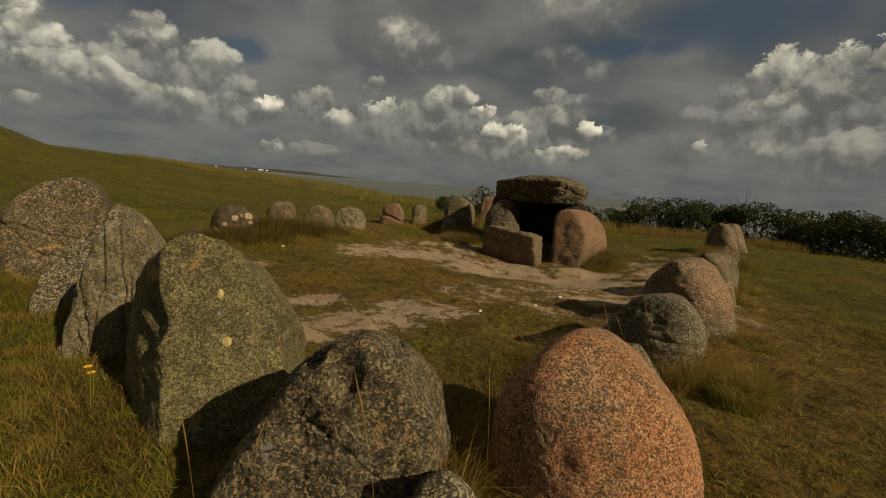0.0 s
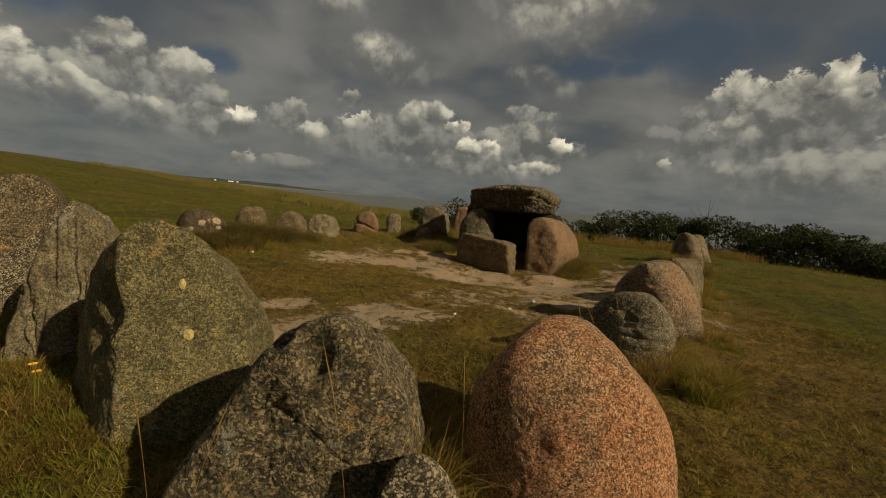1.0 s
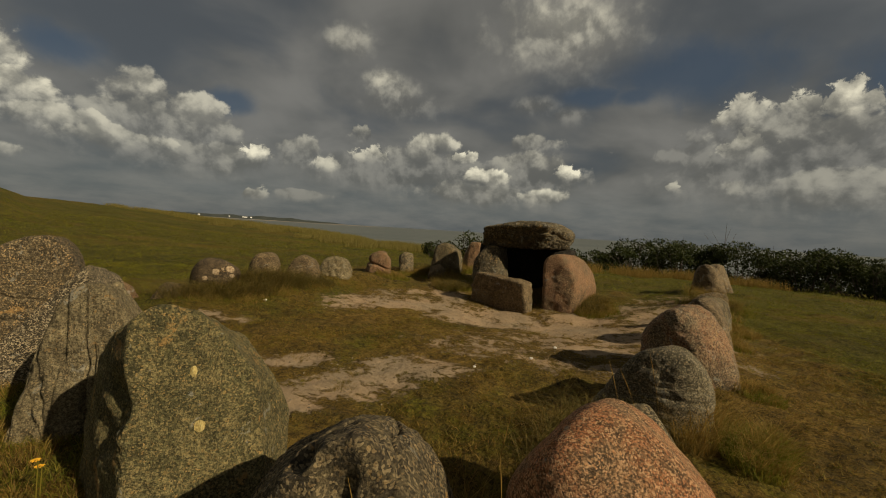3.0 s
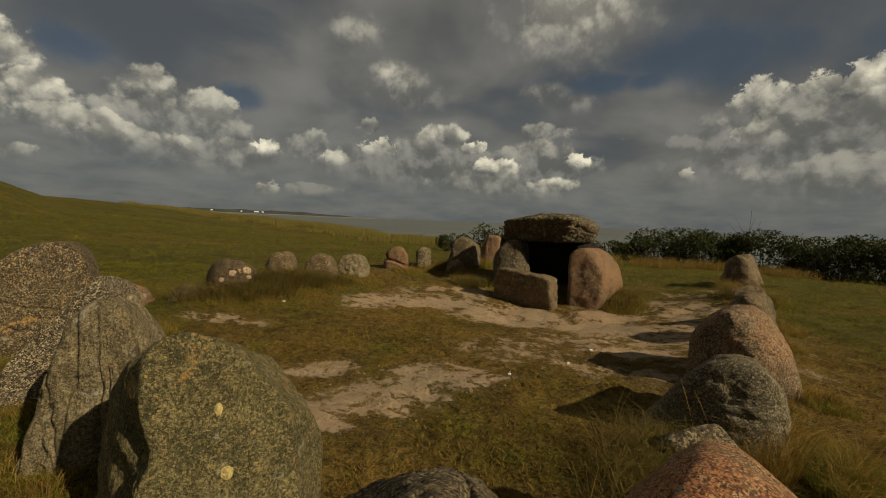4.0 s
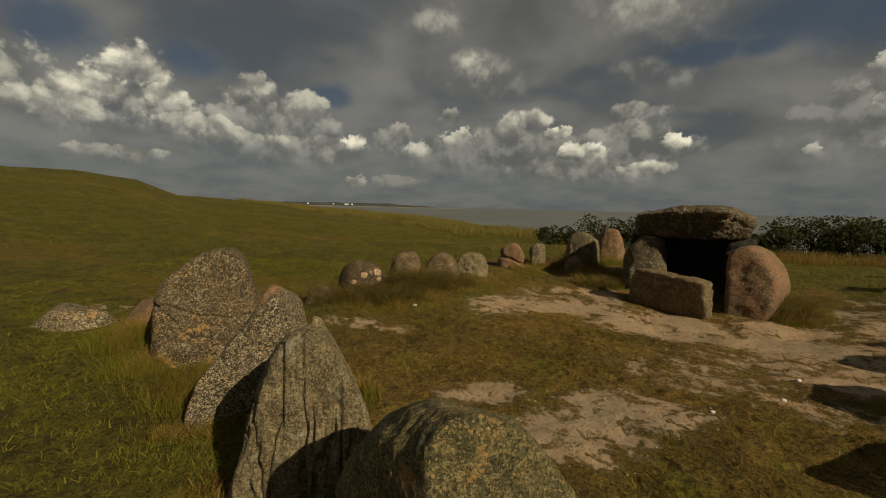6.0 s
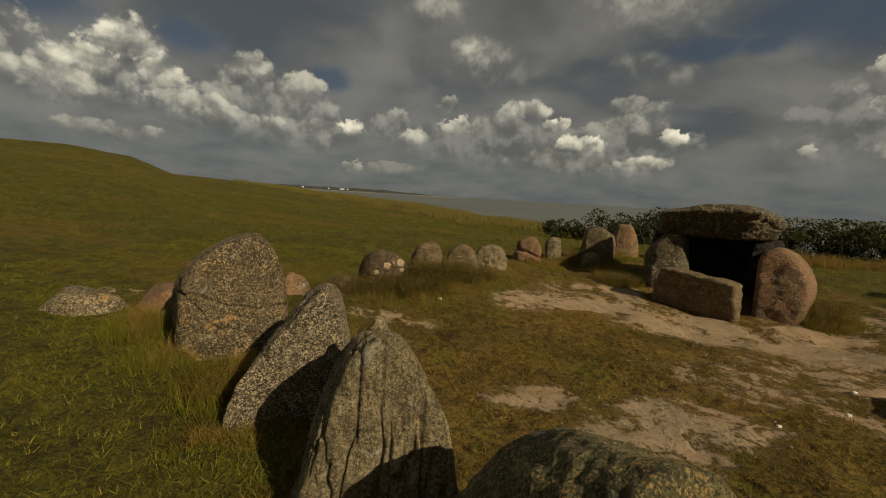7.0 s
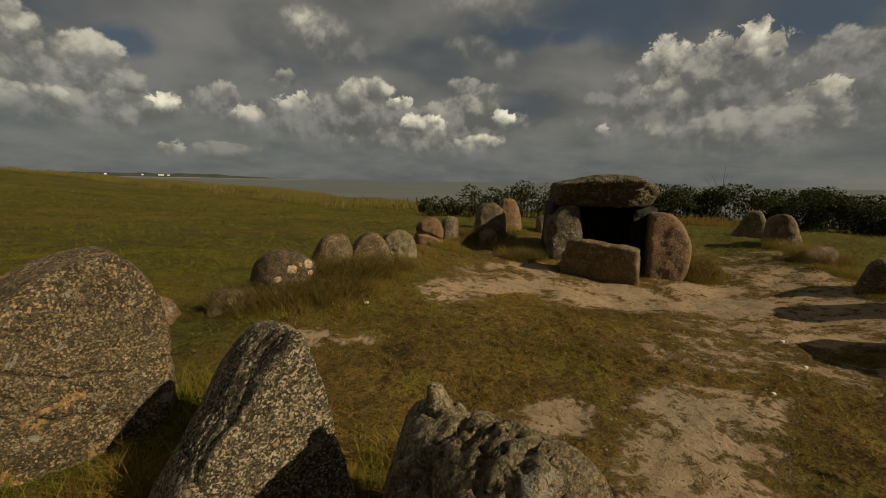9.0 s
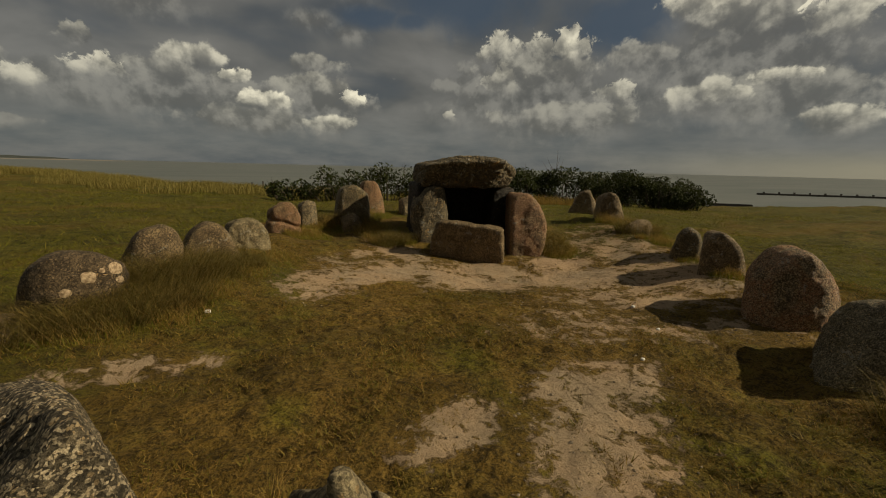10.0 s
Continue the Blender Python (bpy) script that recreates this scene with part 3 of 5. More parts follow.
def build_ground():
    rings = [0.0004]
    while rings[-1] < 900:
        rings.append(rings[-1] + max(0.026, 0.0125 * rings[-1]))
    rings = np.array(rings)
    na = 660
    th = np.linspace(0, 2 * np.pi, na, endpoint=False)
    x = (rings[:, None] * np.sin(th)).ravel() - 0.3
    y = (rings[:, None] * np.cos(th)).ravel() + 4.0
    v = np.stack([x, y, ground_z(x, y)], 1)
    i = np.arange(len(rings) - 1)[:, None] * na
    j = np.arange(na)[None]
    k = (j + 1) % na
    f = np.stack([i + j, i + na + j, i + na + k, i + k], -1).reshape(-1, 4)[:, ::-1]
    me = mesh_np("ground", v, f, TURF)
    for name, values in (("sand", sand_mask(x, y)), ("lawn", lawn_mask(x, y))):
        me.attributes.new(name, "FLOAT", "POINT").data.foreach_set("value", values.astype(np.float32))
    return tagged(new("ground", me), "dry turf with bare trodden sand around the megalithic stones", "ground", kind="structure")


build_ground()


def build_sea():
    n = 64
    rr = np.geomspace(15, 4800, 40)
    th = np.linspace(0, 2 * np.pi, n, endpoint=False)
    v = np.stack([(rr[:, None] * np.sin(th)).ravel(), (rr[:, None] * np.cos(th)).ravel(), np.full(n * 40, SEA_Z)], 1)
    i = np.arange(39)[:, None] * n
    j = np.arange(n)[None]
    k = (j + 1) % n
    f = np.stack([i + k, i + n + k, i + n + j, i + j], -1).reshape(-1, 4)
    tagged(new("water", mesh_np("water", v, f, SEA)), "calm grey-green shallow sea reaching to the horizon", "sea", kind="structure")


build_sea()


def polar(az, dist):
    return dist * math.sin(radians(az)), dist * math.cos(radians(az))


def strip(name, mat, a0, a1, dist, lo, hi, depth, seed, label, category):
    """A low far shore: a long bank with an uneven top."""
    n = 160
    az = np.radians(np.linspace(a0, a1, n))
    t = np.linspace(0, 1, n)
    top = lo + (hi - lo) * fbm(t * 14 + seed, t * 0 + seed, 0.3, 4) * np.minimum(1, 8 * np.minimum(t, 1 - t) + 0.15)
    rows = []
    for k, (dr, h) in enumerate(((0, SEA_Z - 0.5 + 0 * top), (depth * 0.2, top), (depth * 0.8, top), (depth, SEA_Z - 0.5 + 0 * top))):
        rows.append(np.stack([(dist + dr) * np.sin(az), (dist + dr) * np.cos(az), h], 1))
    v = np.concatenate(rows)
    i = np.arange(3)[:, None] * n
    j = np.arange(n - 1)[None]
    f = np.stack([i + j, i + j + 1, i + n + j + 1, i + n + j], -1).reshape(-1, 4)
    return tagged(new(name, mesh_np(name, v, f, mat)), label, category, kind="structure")


strip("backdrop", WOODS, -62, -13, 2600, -2, 26, 200, 3.0, "low dark wooded shore far across the water", "shoreline")
strip("backdrop", SANDBANK, -48, -8, 1500, -3.1, 0.5, 120, 8.0, "pale strip of beach on the far shore", "shoreline")


def box_mesh(name, sx, sy, sz, mat, bevel=0.0):
    bm = bmesh.new()
    bmesh.ops.create_cube(bm, size=1.0)
    bmesh.ops.scale(bm, vec=(sx, sy, sz), verts=bm.verts)
    bmesh.ops.translate(bm, vec=(0, 0, sz / 2), verts=bm.verts)
    if bevel:
        bmesh.ops.bevel(bm, geom=bm.edges[:], offset=bevel, segments=2, affect="EDGES")
    me = bpy.data.meshes.new(name)
    bm.to_mesh(me)
    bm.free()
    me.materials.append(mat)
    return me


def far_house(az, dist, w, h):
    x, y = polar(az, dist)
    house = new("house")
    house.location, house.rotation_euler = (x, y, 3.0), (0, 0, radians(-az))
    part("wall", box_mesh("wall", w, 10, h, WHITEWASH), house)
    bm = bmesh.new()
    bmesh.ops.create_cone(bm, segments=4, radius1=0.75, radius2=0.25, depth=1.0, cap_ends=True)
    bmesh.ops.rotate(bm, matrix=Matrix.Rotation(radians(45), 3, "Z"), verts=bm.verts)
    bmesh.ops.scale(bm, vec=(w, 12, h * 0.6), verts=bm.verts)
    bmesh.ops.translate(bm, vec=(0, 0, h * 1.28), verts=bm.verts)
    me = bpy.data.meshes.new("roof")
    bm.to_mesh(me)
    bm.free()
    me.materials.append(WOODS)
    part("roof", me, house)
    tagged(house, "small white house with a dark roof on the far shore", "house", "houses on the far shore")


for az, w in ((-24.9, 24), (-24.2, 9), (-26.6, 8), (-29.8, 10)):
    far_house(az, 2450, w, 6)


def groyne(points, label):
    """A row of low dark posts and a plank, running out into the sea."""
    (x0, y0), (x1, y1) = points
    length = math.hypot(x1 - x0, y1 - y0)
    top = new("groyne")
    top.location, top.rotation_euler = (x0, y0, SEA_Z), (0, 0, math.atan2(y1 - y0, x1 - x0))
    beam = part("beam", box_mesh("beam", length, 0.5, 0.45, WOOD, 0.05), top)
    beam.location = (length / 2, 0, 0)
    post_me = box_mesh("post", 0.35, 0.35, 0.8, WOOD, 0.04)
    for k in range(24):
        post = part("post", post_me, top)
        post.location = (length * (k + 0.5) / 24, 0.42, 0)
    tagged(top, label, "groyne", "groynes in the sea")


groyne(((120.0, 59.0), (188.0, 8.0)), "long dark timber groyne low in the shallow water")
groyne(((-17.5, 102.5), (-4.5, 96.0)), "dark timber groyne along the beach below the bank")
groyne(((59.5, 36.5), (63.5, 33.0)), "short dark groyne at the foot of the bank")
for az, dist, tall in ((-3.9, 67, 2.4), (2.0, 70, 2.0), (3.2, 70, 2.2)):
    x, y = polar(az, dist)
    pole = new("beach_post", box_mesh("beach_post", 0.18, 0.18, tall, WOOD, 0.02))
    pole.location = (x, y, SEA_Z)
    tagged(pole, "thin dark wooden post standing on the beach", "post", "posts on the beach")

# ---------------------------------------------------------------- stones
KERB = "kerb stones round the barrow"


def kerb(centre, mat, label, facets, sharp=14, level=5, rough=0.02, seed=0, grain=None, cracks=(), bumps=(), group=KERB, name="kerb_stone"):
    ob = new(name, boulder_mesh(name, mat, facets, sharp, level, rough, seed, grain, cracks, bumps))
    ob.location = centre
    return tagged(ob, label, "boulder", group)


pink_stone = kerb((0.66, 1.55, 0.5), PINK, "tall egg-shaped pink granite boulder at the end of the ring", [
    (-0.98, 0.21, 0.04, 0.41), (-0.87, 0.34, 0.35, 0.41), (-0.74, 0.38, 0.55, 0.42), (-0.58, 0.39, 0.71, 0.45), (-0.11, 0.31, 0.94, 0.48),
    (0.39, 0.09, 0.91, 0.4), (0.73, -0.14, 0.67, 0.32), (0.84, -0.33, 0.44, 0.32), (0.85, -0.49, 0.19, 0.33), (-0.32, 0.32, 0.89, 0.49),
    (0.55, -0.04, 0.84, 0.37), (-0.52, 0.74, 0.42, 0.36), (-0.35, 0.7, 0.62, 0.4), (-0.76, -0.64, 0.08, 0.40), (-0.28, -0.95, 0.10, 0.37), (0.25, -0.94, 0.22, 0.35), (-0.1, -0.72, 0.68, 0.42), (0.54, 0.84, 0, 0.42),
    (0, 0, -1, 0.5)],
     sharp=14, level=7, rough=0.006, seed=1)
kerb((-0.24, 1.42, 0.5), DARK_GREY, "rounded dark grey boulder with a notched cracked top", [
    (-0.88, -0.08, 0.47, 0.37), (-0.57, 0.17, 0.8, 0.38), (-0.21, 0.28, 0.94, 0.4), (0.43, 0.35, 0.83, 0.39), (0.75, 0.28, 0.59, 0.34),
    (0.89, 0.15, 0.43, 0.32), (1, -0, 0.05, 0.3), (-0.72, 0.07, 0.69, 0.4), (0.58, 0.24, 0.78, 0.39), (0.96, 0.03, 0.28, 0.31),
    (0.98, -0.17, -0.09, 0.29), (-0.35, 0.6, 0.71, 0.37), (-0.12, 0.58, 0.8, 0.39), (0.72, 0.1, 0.69, 0.34), (-0.04, -1, -0, 0.3),
    (0.04, 1, 0, 0.36), (0, 0, -1, 0.5)],
     sharp=14, level=7, rough=0.02, seed=2, cracks=((-0.6, 0.1, 0.8, 0.24, 0.009, 0.022), (0.55, 0.25, 0.8, 0.02, 0.006, 0.008)), bumps=((-0.06, -0.60, 0.80, 0.10, -0.060), (-0.26, -0.50, 0.83, 0.085, -0.045), (-0.35, -0.7, 0.5, 0.16, -0.02)))
kerb((0.03, 1.1, 0.5), PALE_SPECKLED, "small pale rounded stone in front of larger boulders", [
    (-0.9, 0.25, 0.35, 0.08), (-0.45, 0.51, 0.74, 0.1), (0.38, 0.49, 0.79, 0.11), (0.72, 0.38, 0.58, 0.11), (0.86, 0.18, 0.47, 0.12),
    (-0.06, -1, -0, 0.12), (0.06, 1, 0, 0.12), (0, 0, -1, 0.35)],
     sharp=14, level=6, rough=0.008, seed=3)
ridge_stone = kerb((-0.98, 1.95, 0.6), GREEN, "large angular grey-green standing stone with orange lichen", [
    (-0.71, -0.69, -0.16, 0.5), (-0.82, -0.56, 0.12, 0.46), (-0.57, -0.23, 0.79, 0.57), (-0.17, 0.04, 0.99, 0.55), (0.49, 0.37, 0.79, 0.35),
    (0.9, 0.36, 0.25, 0.26), (0.94, 0.33, -0, 0.28), (-0.81, -0.46, 0.35, 0.51), (-0.64, 0.01, 0.77, 0.57), (-0.03, 0.33, 0.94, 0.48),
    (0.98, 0.1, 0.14, 0.21), (-0.77, 0.02, 0.63, 0.57), (-0.39, 0.27, 0.88, 0.53), (0.71, 0.35, 0.61, 0.26), (0.14, 0.43, 0.89, 0.4),
    (0.88, 0.2, 0.43, 0.28), (-0.29, 0.96, 0, 0.3), (0, 0, -1, 0.55), (0.5, -0.84, 0.2, 0.19), (-0.66, -0.74, 0.08, 0.37)],
     sharp=38, level=7, rough=0.016, seed=4, bumps=((-0.62, -0.62, 0.45, 0.22, -0.05), (-0.8, -0.5, 0.1, 0.25, -0.03)))
kerb((-1.98, 2.78, 0.55), GNEISS, "deeply grooved grey gneiss standing stone with a notched top", [
    (-0.82, -0.51, 0.24, 0.42), (-0.79, -0.47, 0.38, 0.46), (-0.61, -0.18, 0.77, 0.49), (-0.13, 0.15, 0.98, 0.5), (0.72, 0.52, 0.46, 0.18),
    (0.76, 0.53, 0.37, 0.15), (0.52, 0.49, 0.7, 0.31), (0.88, 0.45, 0.15, 0.16), (-0.93, -0.27, 0.26, 0.43), (-0.88, -0.11, 0.47, 0.42),
    (-0.52, 0.18, 0.83, 0.49), (0.08, 0.44, 0.9, 0.43), (0.81, 0.33, 0.49, 0.25), (-0.96, 0.18, 0.19, 0.33), (-0.32, 0.49, 0.81, 0.47),
    (0.56, 0.25, 0.79, 0.41), (0.75, 0.07, 0.66, 0.4), (0.25, -0.97, -0, 0.36), (-0.25, 0.97, 0, 0.4), (0, 0, -1, 0.5)],
     sharp=18, level=7, rough=0.012, seed=5, grain=((14, 14, 1.3), 0.018), bumps=((-0.30, 0.18, 0.92, 0.065, 0.045), (-0.16, 0.0, 1.0, 0.10, -0.075)))
kerb((-2.72, 3.38, 0.5), PALE_SPECKLED, "pointed triangular speckled granite stone leaning in the grass", [
    (-0.75, -0.62, 0.21, 0.53), (-0.71, -0.34, 0.61, 0.36), (0.16, 0.34, 0.92, 0.54), (0.8, 0.47, 0.36, 0.32), (-0.62, -0.19, 0.76, 0.42),
    (-0.18, 0.13, 0.98, 0.56), (-0.73, -0.68, -0.11, 0.6), (-0.84, -0.35, 0.42, 0.39), (0.94, 0.35, 0.02, 0.24), (-0.87, -0.1, 0.49, 0.36),
    (-0.44, 0.16, 0.88, 0.56), (0.59, 0.4, 0.7, 0.43), (0.82, 0.31, 0.49, 0.38), (0.97, 0.19, 0.15, 0.29), (0.91, 0.35, 0.23, 0.21),
    (0.44, -0.9, -0, 0.28), (-0.44, 0.9, 0, 0.3), (0, 0, -1, 0.45)],
     sharp=34, level=7, rough=0.012, seed=6, grain=((10, 10, 3), 0.008))
cracked_stone = kerb((-4, 4.25, 0.6), COARSE, "broad speckled granite boulder with a long crack", [
    (-0.69, -0.68, 0.24, 0.48), (-0.57, -0.46, 0.68, 0.52), (-0.43, -0.22, 0.87, 0.55), (-0.09, 0.04, 1, 0.6), (0.71, 0.55, 0.44, 0.47),
    (-0.54, -0.36, 0.76, 0.51), (0.78, 0.61, 0.15, 0.39), (-0.71, -0.71, -0.03, 0.49), (0.89, 0.45, -0.03, 0.48), (0.35, 0.35, 0.87, 0.63),
    (0.92, 0.33, -0.21, 0.52), (0.63, -0.77, -0, 0.5), (-0.63, 0.77, 0, 0.5), (0, 0, -1, 0.5)],
     sharp=18, level=7, rough=0.02, seed=7, cracks=((0.15, 0.1, 0.98, 0.10, 0.010, 0.025), (0.75, -0.1, 0.66, 0.16, 0.010, 0.02)))
spotted_stone = kerb((-3.17, 6.32, 0.5), LICHENED, "low dark boulder with round cream lichen spots", [
    (-0.89, -0.42, 0.18, 0.52), (-0.5, -0.05, 0.86, 0.464), (0.06, 0.17, 0.98, 0.371), (0.51, 0.28, 0.81, 0.288), (0.92, 0.38, 0.08, 0.215),
    (-0.93, -0.22, 0.31, 0.486), (0.85, 0.25, 0.47, 0.249), (0.98, 0.15, -0.1, 0.169), (0.3, -0.95, -0, 0.282), (-0.3, 0.95, 0, 0.282),
    (0, 0, -1, 0.412), (-0.46, -0.89, -0, 0.384), (0.89, -0.46, 0, 0.203), (-0.89, 0.46, 0, 0.384), (0.46, 0.89, 0, 0.26)],
     sharp=14, level=5, rough=0.02, seed=8)
kerb((-2.77, 7.01, 0.6), BROWN, "rounded brown boulder half overgrown by grass", [
    (-0.93, -0.31, 0.21, 0.373), (-0.75, -0.2, 0.64, 0.381), (0.09, 0.12, 0.99, 0.381), (0.82, 0.31, 0.48, 0.215), (0.96, 0.29, 0.05, 0.136),
    (-0.9, -0.06, 0.43, 0.35), (-0.29, 0.09, 0.95, 0.371), (0.6, 0.16, 0.79, 0.309), (0.97, 0.1, 0.21, 0.192), (1, 0.05, -0.08, 0.147),
    (0.2, -0.98, -0, 0.249), (-0.2, 0.98, 0, 0.249), (0, 0, -1, 0.515), (-0.55, -0.84, -0, 0.339), (0.84, -0.55, 0, 0.181),
    (-0.84, 0.55, 0, 0.339), (0.55, 0.84, 0, 0.169)],
     sharp=14, level=5, rough=0.02, seed=9)
kerb((-2.43, 7.58, 0.55), BROWN, "domed pinkish-brown boulder in the kerb", [
    (-0.9, -0.2, 0.4, 0.294), (-0.56, 0.02, 0.83, 0.319), (0.3, 0.15, 0.94, 0.35), (0.81, 0.24, 0.54, 0.328), (0.98, 0.2, 0.05, 0.35),
    (-0.95, -0.01, 0.31, 0.271), (0.93, 0.05, 0.37, 0.282), (0.13, -0.99, -0, 0.249), (-0.13, 0.99, 0, 0.249), (0, 0, -1, 0.464),
    (-0.61, -0.79, -0, 0.339), (0.79, -0.61, 0, 0.339), (-0.79, 0.61, 0, 0.328), (0.61, 0.79, 0, 0.339)],
     sharp=14, level=5, rough=0.015, seed=10)
kerb((-1.99, 8.16, 0.55), GNEISS, "dark streaked boulder in the kerb", [
    (-0.91, -0.14, 0.38, 0.328), (-0.43, 0.01, 0.9, 0.35), (0.19, 0.12, 0.97, 0.35), (0.85, 0.17, 0.5, 0.339), (0.98, 0.14, 0.12, 0.362),
    (-0.98, 0.04, 0.18, 0.282), (-0.28, 0.13, 0.95, 0.33), (0.55, 0.06, 0.83, 0.319), (0.95, -0.04, 0.32, 0.271), (1, -0.09, 0.01, 0.282),
    (0.06, -1, -0, 0.249), (-0.06, 1, 0, 0.249), (0, 0, -1, 0.464), (-0.67, -0.75, -0, 0.339), (0.75, -0.67, 0, 0.316),
    (-0.75, 0.67, 0, 0.328), (0.67, 0.75, 0, 0.339)],
     sharp=14, level=5, rough=0.02, seed=11, grain=((14, 14, 5), 0.02))
kerb((-1.28, 9.54, 0.6), ROSE, "split light brown boulder with a broken ledge", [
    (-0.98, -0.09, 0.17, 0.475), (-0.69, -0.01, 0.73, 0.422), (0.06, 0.07, 1, 0.371), (0.82, 0.09, 0.56, 0.237), (1, 0.05, 0.04, 0.181),
    (-0.97, 0.12, 0.2, 0.328), (-0.51, 0.14, 0.85, 0.35), (0.88, -0.1, 0.46, 0.294), (0.99, -0.17, 0, 0.26), (-0.04, -1, -0, 0.249),
    (0.04, 1, 0, 0.249), (0, 0, -1, 0.515), (-0.73, -0.68, -0, 0.339), (0.68, -0.73, 0, 0.271), (-0.68, 0.73, 0, 0.339),
    (0.73, 0.68, 0, 0.237)],
     sharp=14, level=5, rough=0.02, seed=12, cracks=((0.25, 0.1, 0.96, 0.0, 0.03, 0.05),))
kerb((-0.73, 10.39, 0.55), SPECKLED, "pale grey upright boulder in the kerb", [
    (-1, -0.04, -0, 0.429), (-0.5, 0.11, 0.86, 0.36), (0.37, 0.07, 0.93, 0.319), (1, 0, 0.08, 0.09), (-0.98, 0.16, -0.09, 0.215),
    (0.17, 0.04, 0.99, 0.433), (0.97, -0.2, 0.1, 0.249), (-0.09, -1, -0, 0.249), (0.09, 1, 0, 0.249), (0, 0, -1, 0.464),
    (-0.77, -0.64, -0, 0.305), (0.64, -0.77, 0, 0.147), (-0.64, 0.77, 0, 0.271), (0.77, 0.64, 0, 0.113)],
     sharp=14, level=5, rough=0.018, seed=13)
kerb((0.15, 10.75, 0.75), GREY, "grey pointed boulder at the far end of the kerb", [
    (-0.96, 0.17, 0.2, 0.294), (-0.42, 0.1, 0.9, 0.422), (0.37, -0.02, 0.93, 0.453), (0.78, -0.06, 0.62, 0.474), (0.92, -0.19, 0.35, 0.497),
    (-0.24, 0.11, 0.96, 0.433), (0.6, -0.14, 0.79, 0.391), (0.95, -0.31, 0.03, 0.35), (-0.18, -0.98, -0, 0.339), (0.18, 0.98, 0, 0.339),
    (0, 0, -1, 0.567), (-0.82, -0.57, -0, 0.407), (0.57, -0.82, 0, 0.418), (-0.57, 0.82, 0, 0.418), (0.82, 0.57, 0, 0.463)],
     sharp=14, level=5, rough=0.02, seed=14)
kerb((1.04, 12.3, 0.85), ROSE, "rose-coloured boulder behind the burial chamber", [
    (-0.98, 0.13, 0.17, 0.31), (-0.19, 0.07, 0.98, 0.38), (0.93, -0.16, 0.33, 0.33), (-0.88, 0.25, 0.4, 0.26), (0.71, -0.16, 0.68, 0.44),
    (0.09, 0.01, 1, 0.37), (0.84, -0.28, 0.46, 0.32), (0.94, -0.34, 0.1, 0.34), (-0.23, -0.97, -0, 0.3), (0.23, 0.97, 0, 0.3),
    (0, 0, -1, 0.65), (-0.85, -0.52, -0, 0.32), (0.52, -0.85, 0, 0.35), (-0.52, 0.85, 0, 0.36), (0.85, 0.52, 0, 0.31)],
     sharp=14, level=5, rough=0.02, seed=15)
kerb((2.3, 4.05, 0.55), GREYROSE, "large domed grey granite boulder with a pinkish foot", [
    (-0.7, 0.44, 0.56, 0.32), (-0.39, 0.32, 0.86, 0.37), (0.14, 0.04, 0.99, 0.42), (0.69, -0.37, 0.62, 0.41), (0.79, -0.52, 0.32, 0.4),
    (-0.8, 0.6, 0.02, 0.29), (-0.5, 0.53, 0.68, 0.33), (-0.12, 0.29, 0.95, 0.37), (0.48, -0.28, 0.83, 0.42), (0.69, -0.54, 0.49, 0.38),
    (0.82, -0.57, 0.11, 0.45), (-0.42, 0.91, -0.02, 0.24), (-0.25, 0.79, 0.56, 0.3), (0.27, -0.42, 0.87, 0.42), (0.34, -0.75, 0.57, 0.4),
    (0.34, -0.88, 0.34, 0.41), (0.31, -0.94, 0.15, 0.47), (-0.67, -0.75, -0, 0.4), (0.67, 0.75, 0, 0.45), (0, 0, -1, 0.5),
    (-1, -0.06, -0, 0.37), (0.06, -1, 0, 0.43), (-0.06, 1, 0, 0.25), (1, 0.06, 0, 0.49)],
     sharp=14, level=6, rough=0.018, seed=16)
kerb((1.68, 3.02, 0.45), BANDED, "low broad streaked grey boulder with folded bands", [
    (-0.67, 0.44, 0.6, 0.38), (-0.26, 0.38, 0.89, 0.34), (0.1, 0.18, 0.98, 0.33), (0.62, -0.19, 0.76, 0.3), (0.85, -0.48, 0.22, 0.24),
    (0.83, -0.55, -0.01, 0.24), (-0.56, 0.63, 0.54, 0.34), (0.62, -0.39, 0.68, 0.3), (0.7, -0.59, 0.39, 0.3), (0.68, -0.73, 0.06, 0.31),
    (0.45, -0.1, 0.89, 0.31), (0.77, -0.38, 0.51, 0.26), (-0.56, -0.83, -0, 0.35), (0.56, 0.83, 0, 0.35), (0, 0, -1, 0.4),
    (-0.98, -0.19, -0, 0.48), (0.19, -0.98, 0, 0.31), (-0.19, 0.98, 0, 0.44), (0.98, 0.19, 0, 0.3)],
     sharp=14, level=6, rough=0.016, seed=17, grain=((3, 2, 14), 0.006))
kerb((5.68, 8.95, 0.75), BROWN, "brownish boulder standing near the dark hedge", [
    (-0.82, 0.55, 0.15, 0.22), (-0.35, 0.36, 0.87, 0.33), (0.34, -0.23, 0.91, 0.34), (0.77, -0.54, 0.34, 0.29), (-0.56, 0.45, 0.69, 0.34),
    (-0.65, 0.75, 0.11, 0.28), (0.6, -0.71, 0.37, 0.31), (0.62, -0.77, 0.16, 0.34), (-0.64, -0.77, -0, 0.35), (0.64, 0.77, 0, 0.35),
    (0, 0, -1, 0.6), (-1, -0.09, -0, 0.28), (0.09, -1, 0, 0.38), (-0.09, 1, 0, 0.32), (1, 0.09, 0, 0.39)],
     sharp=14, level=5, rough=0.02, seed=18)
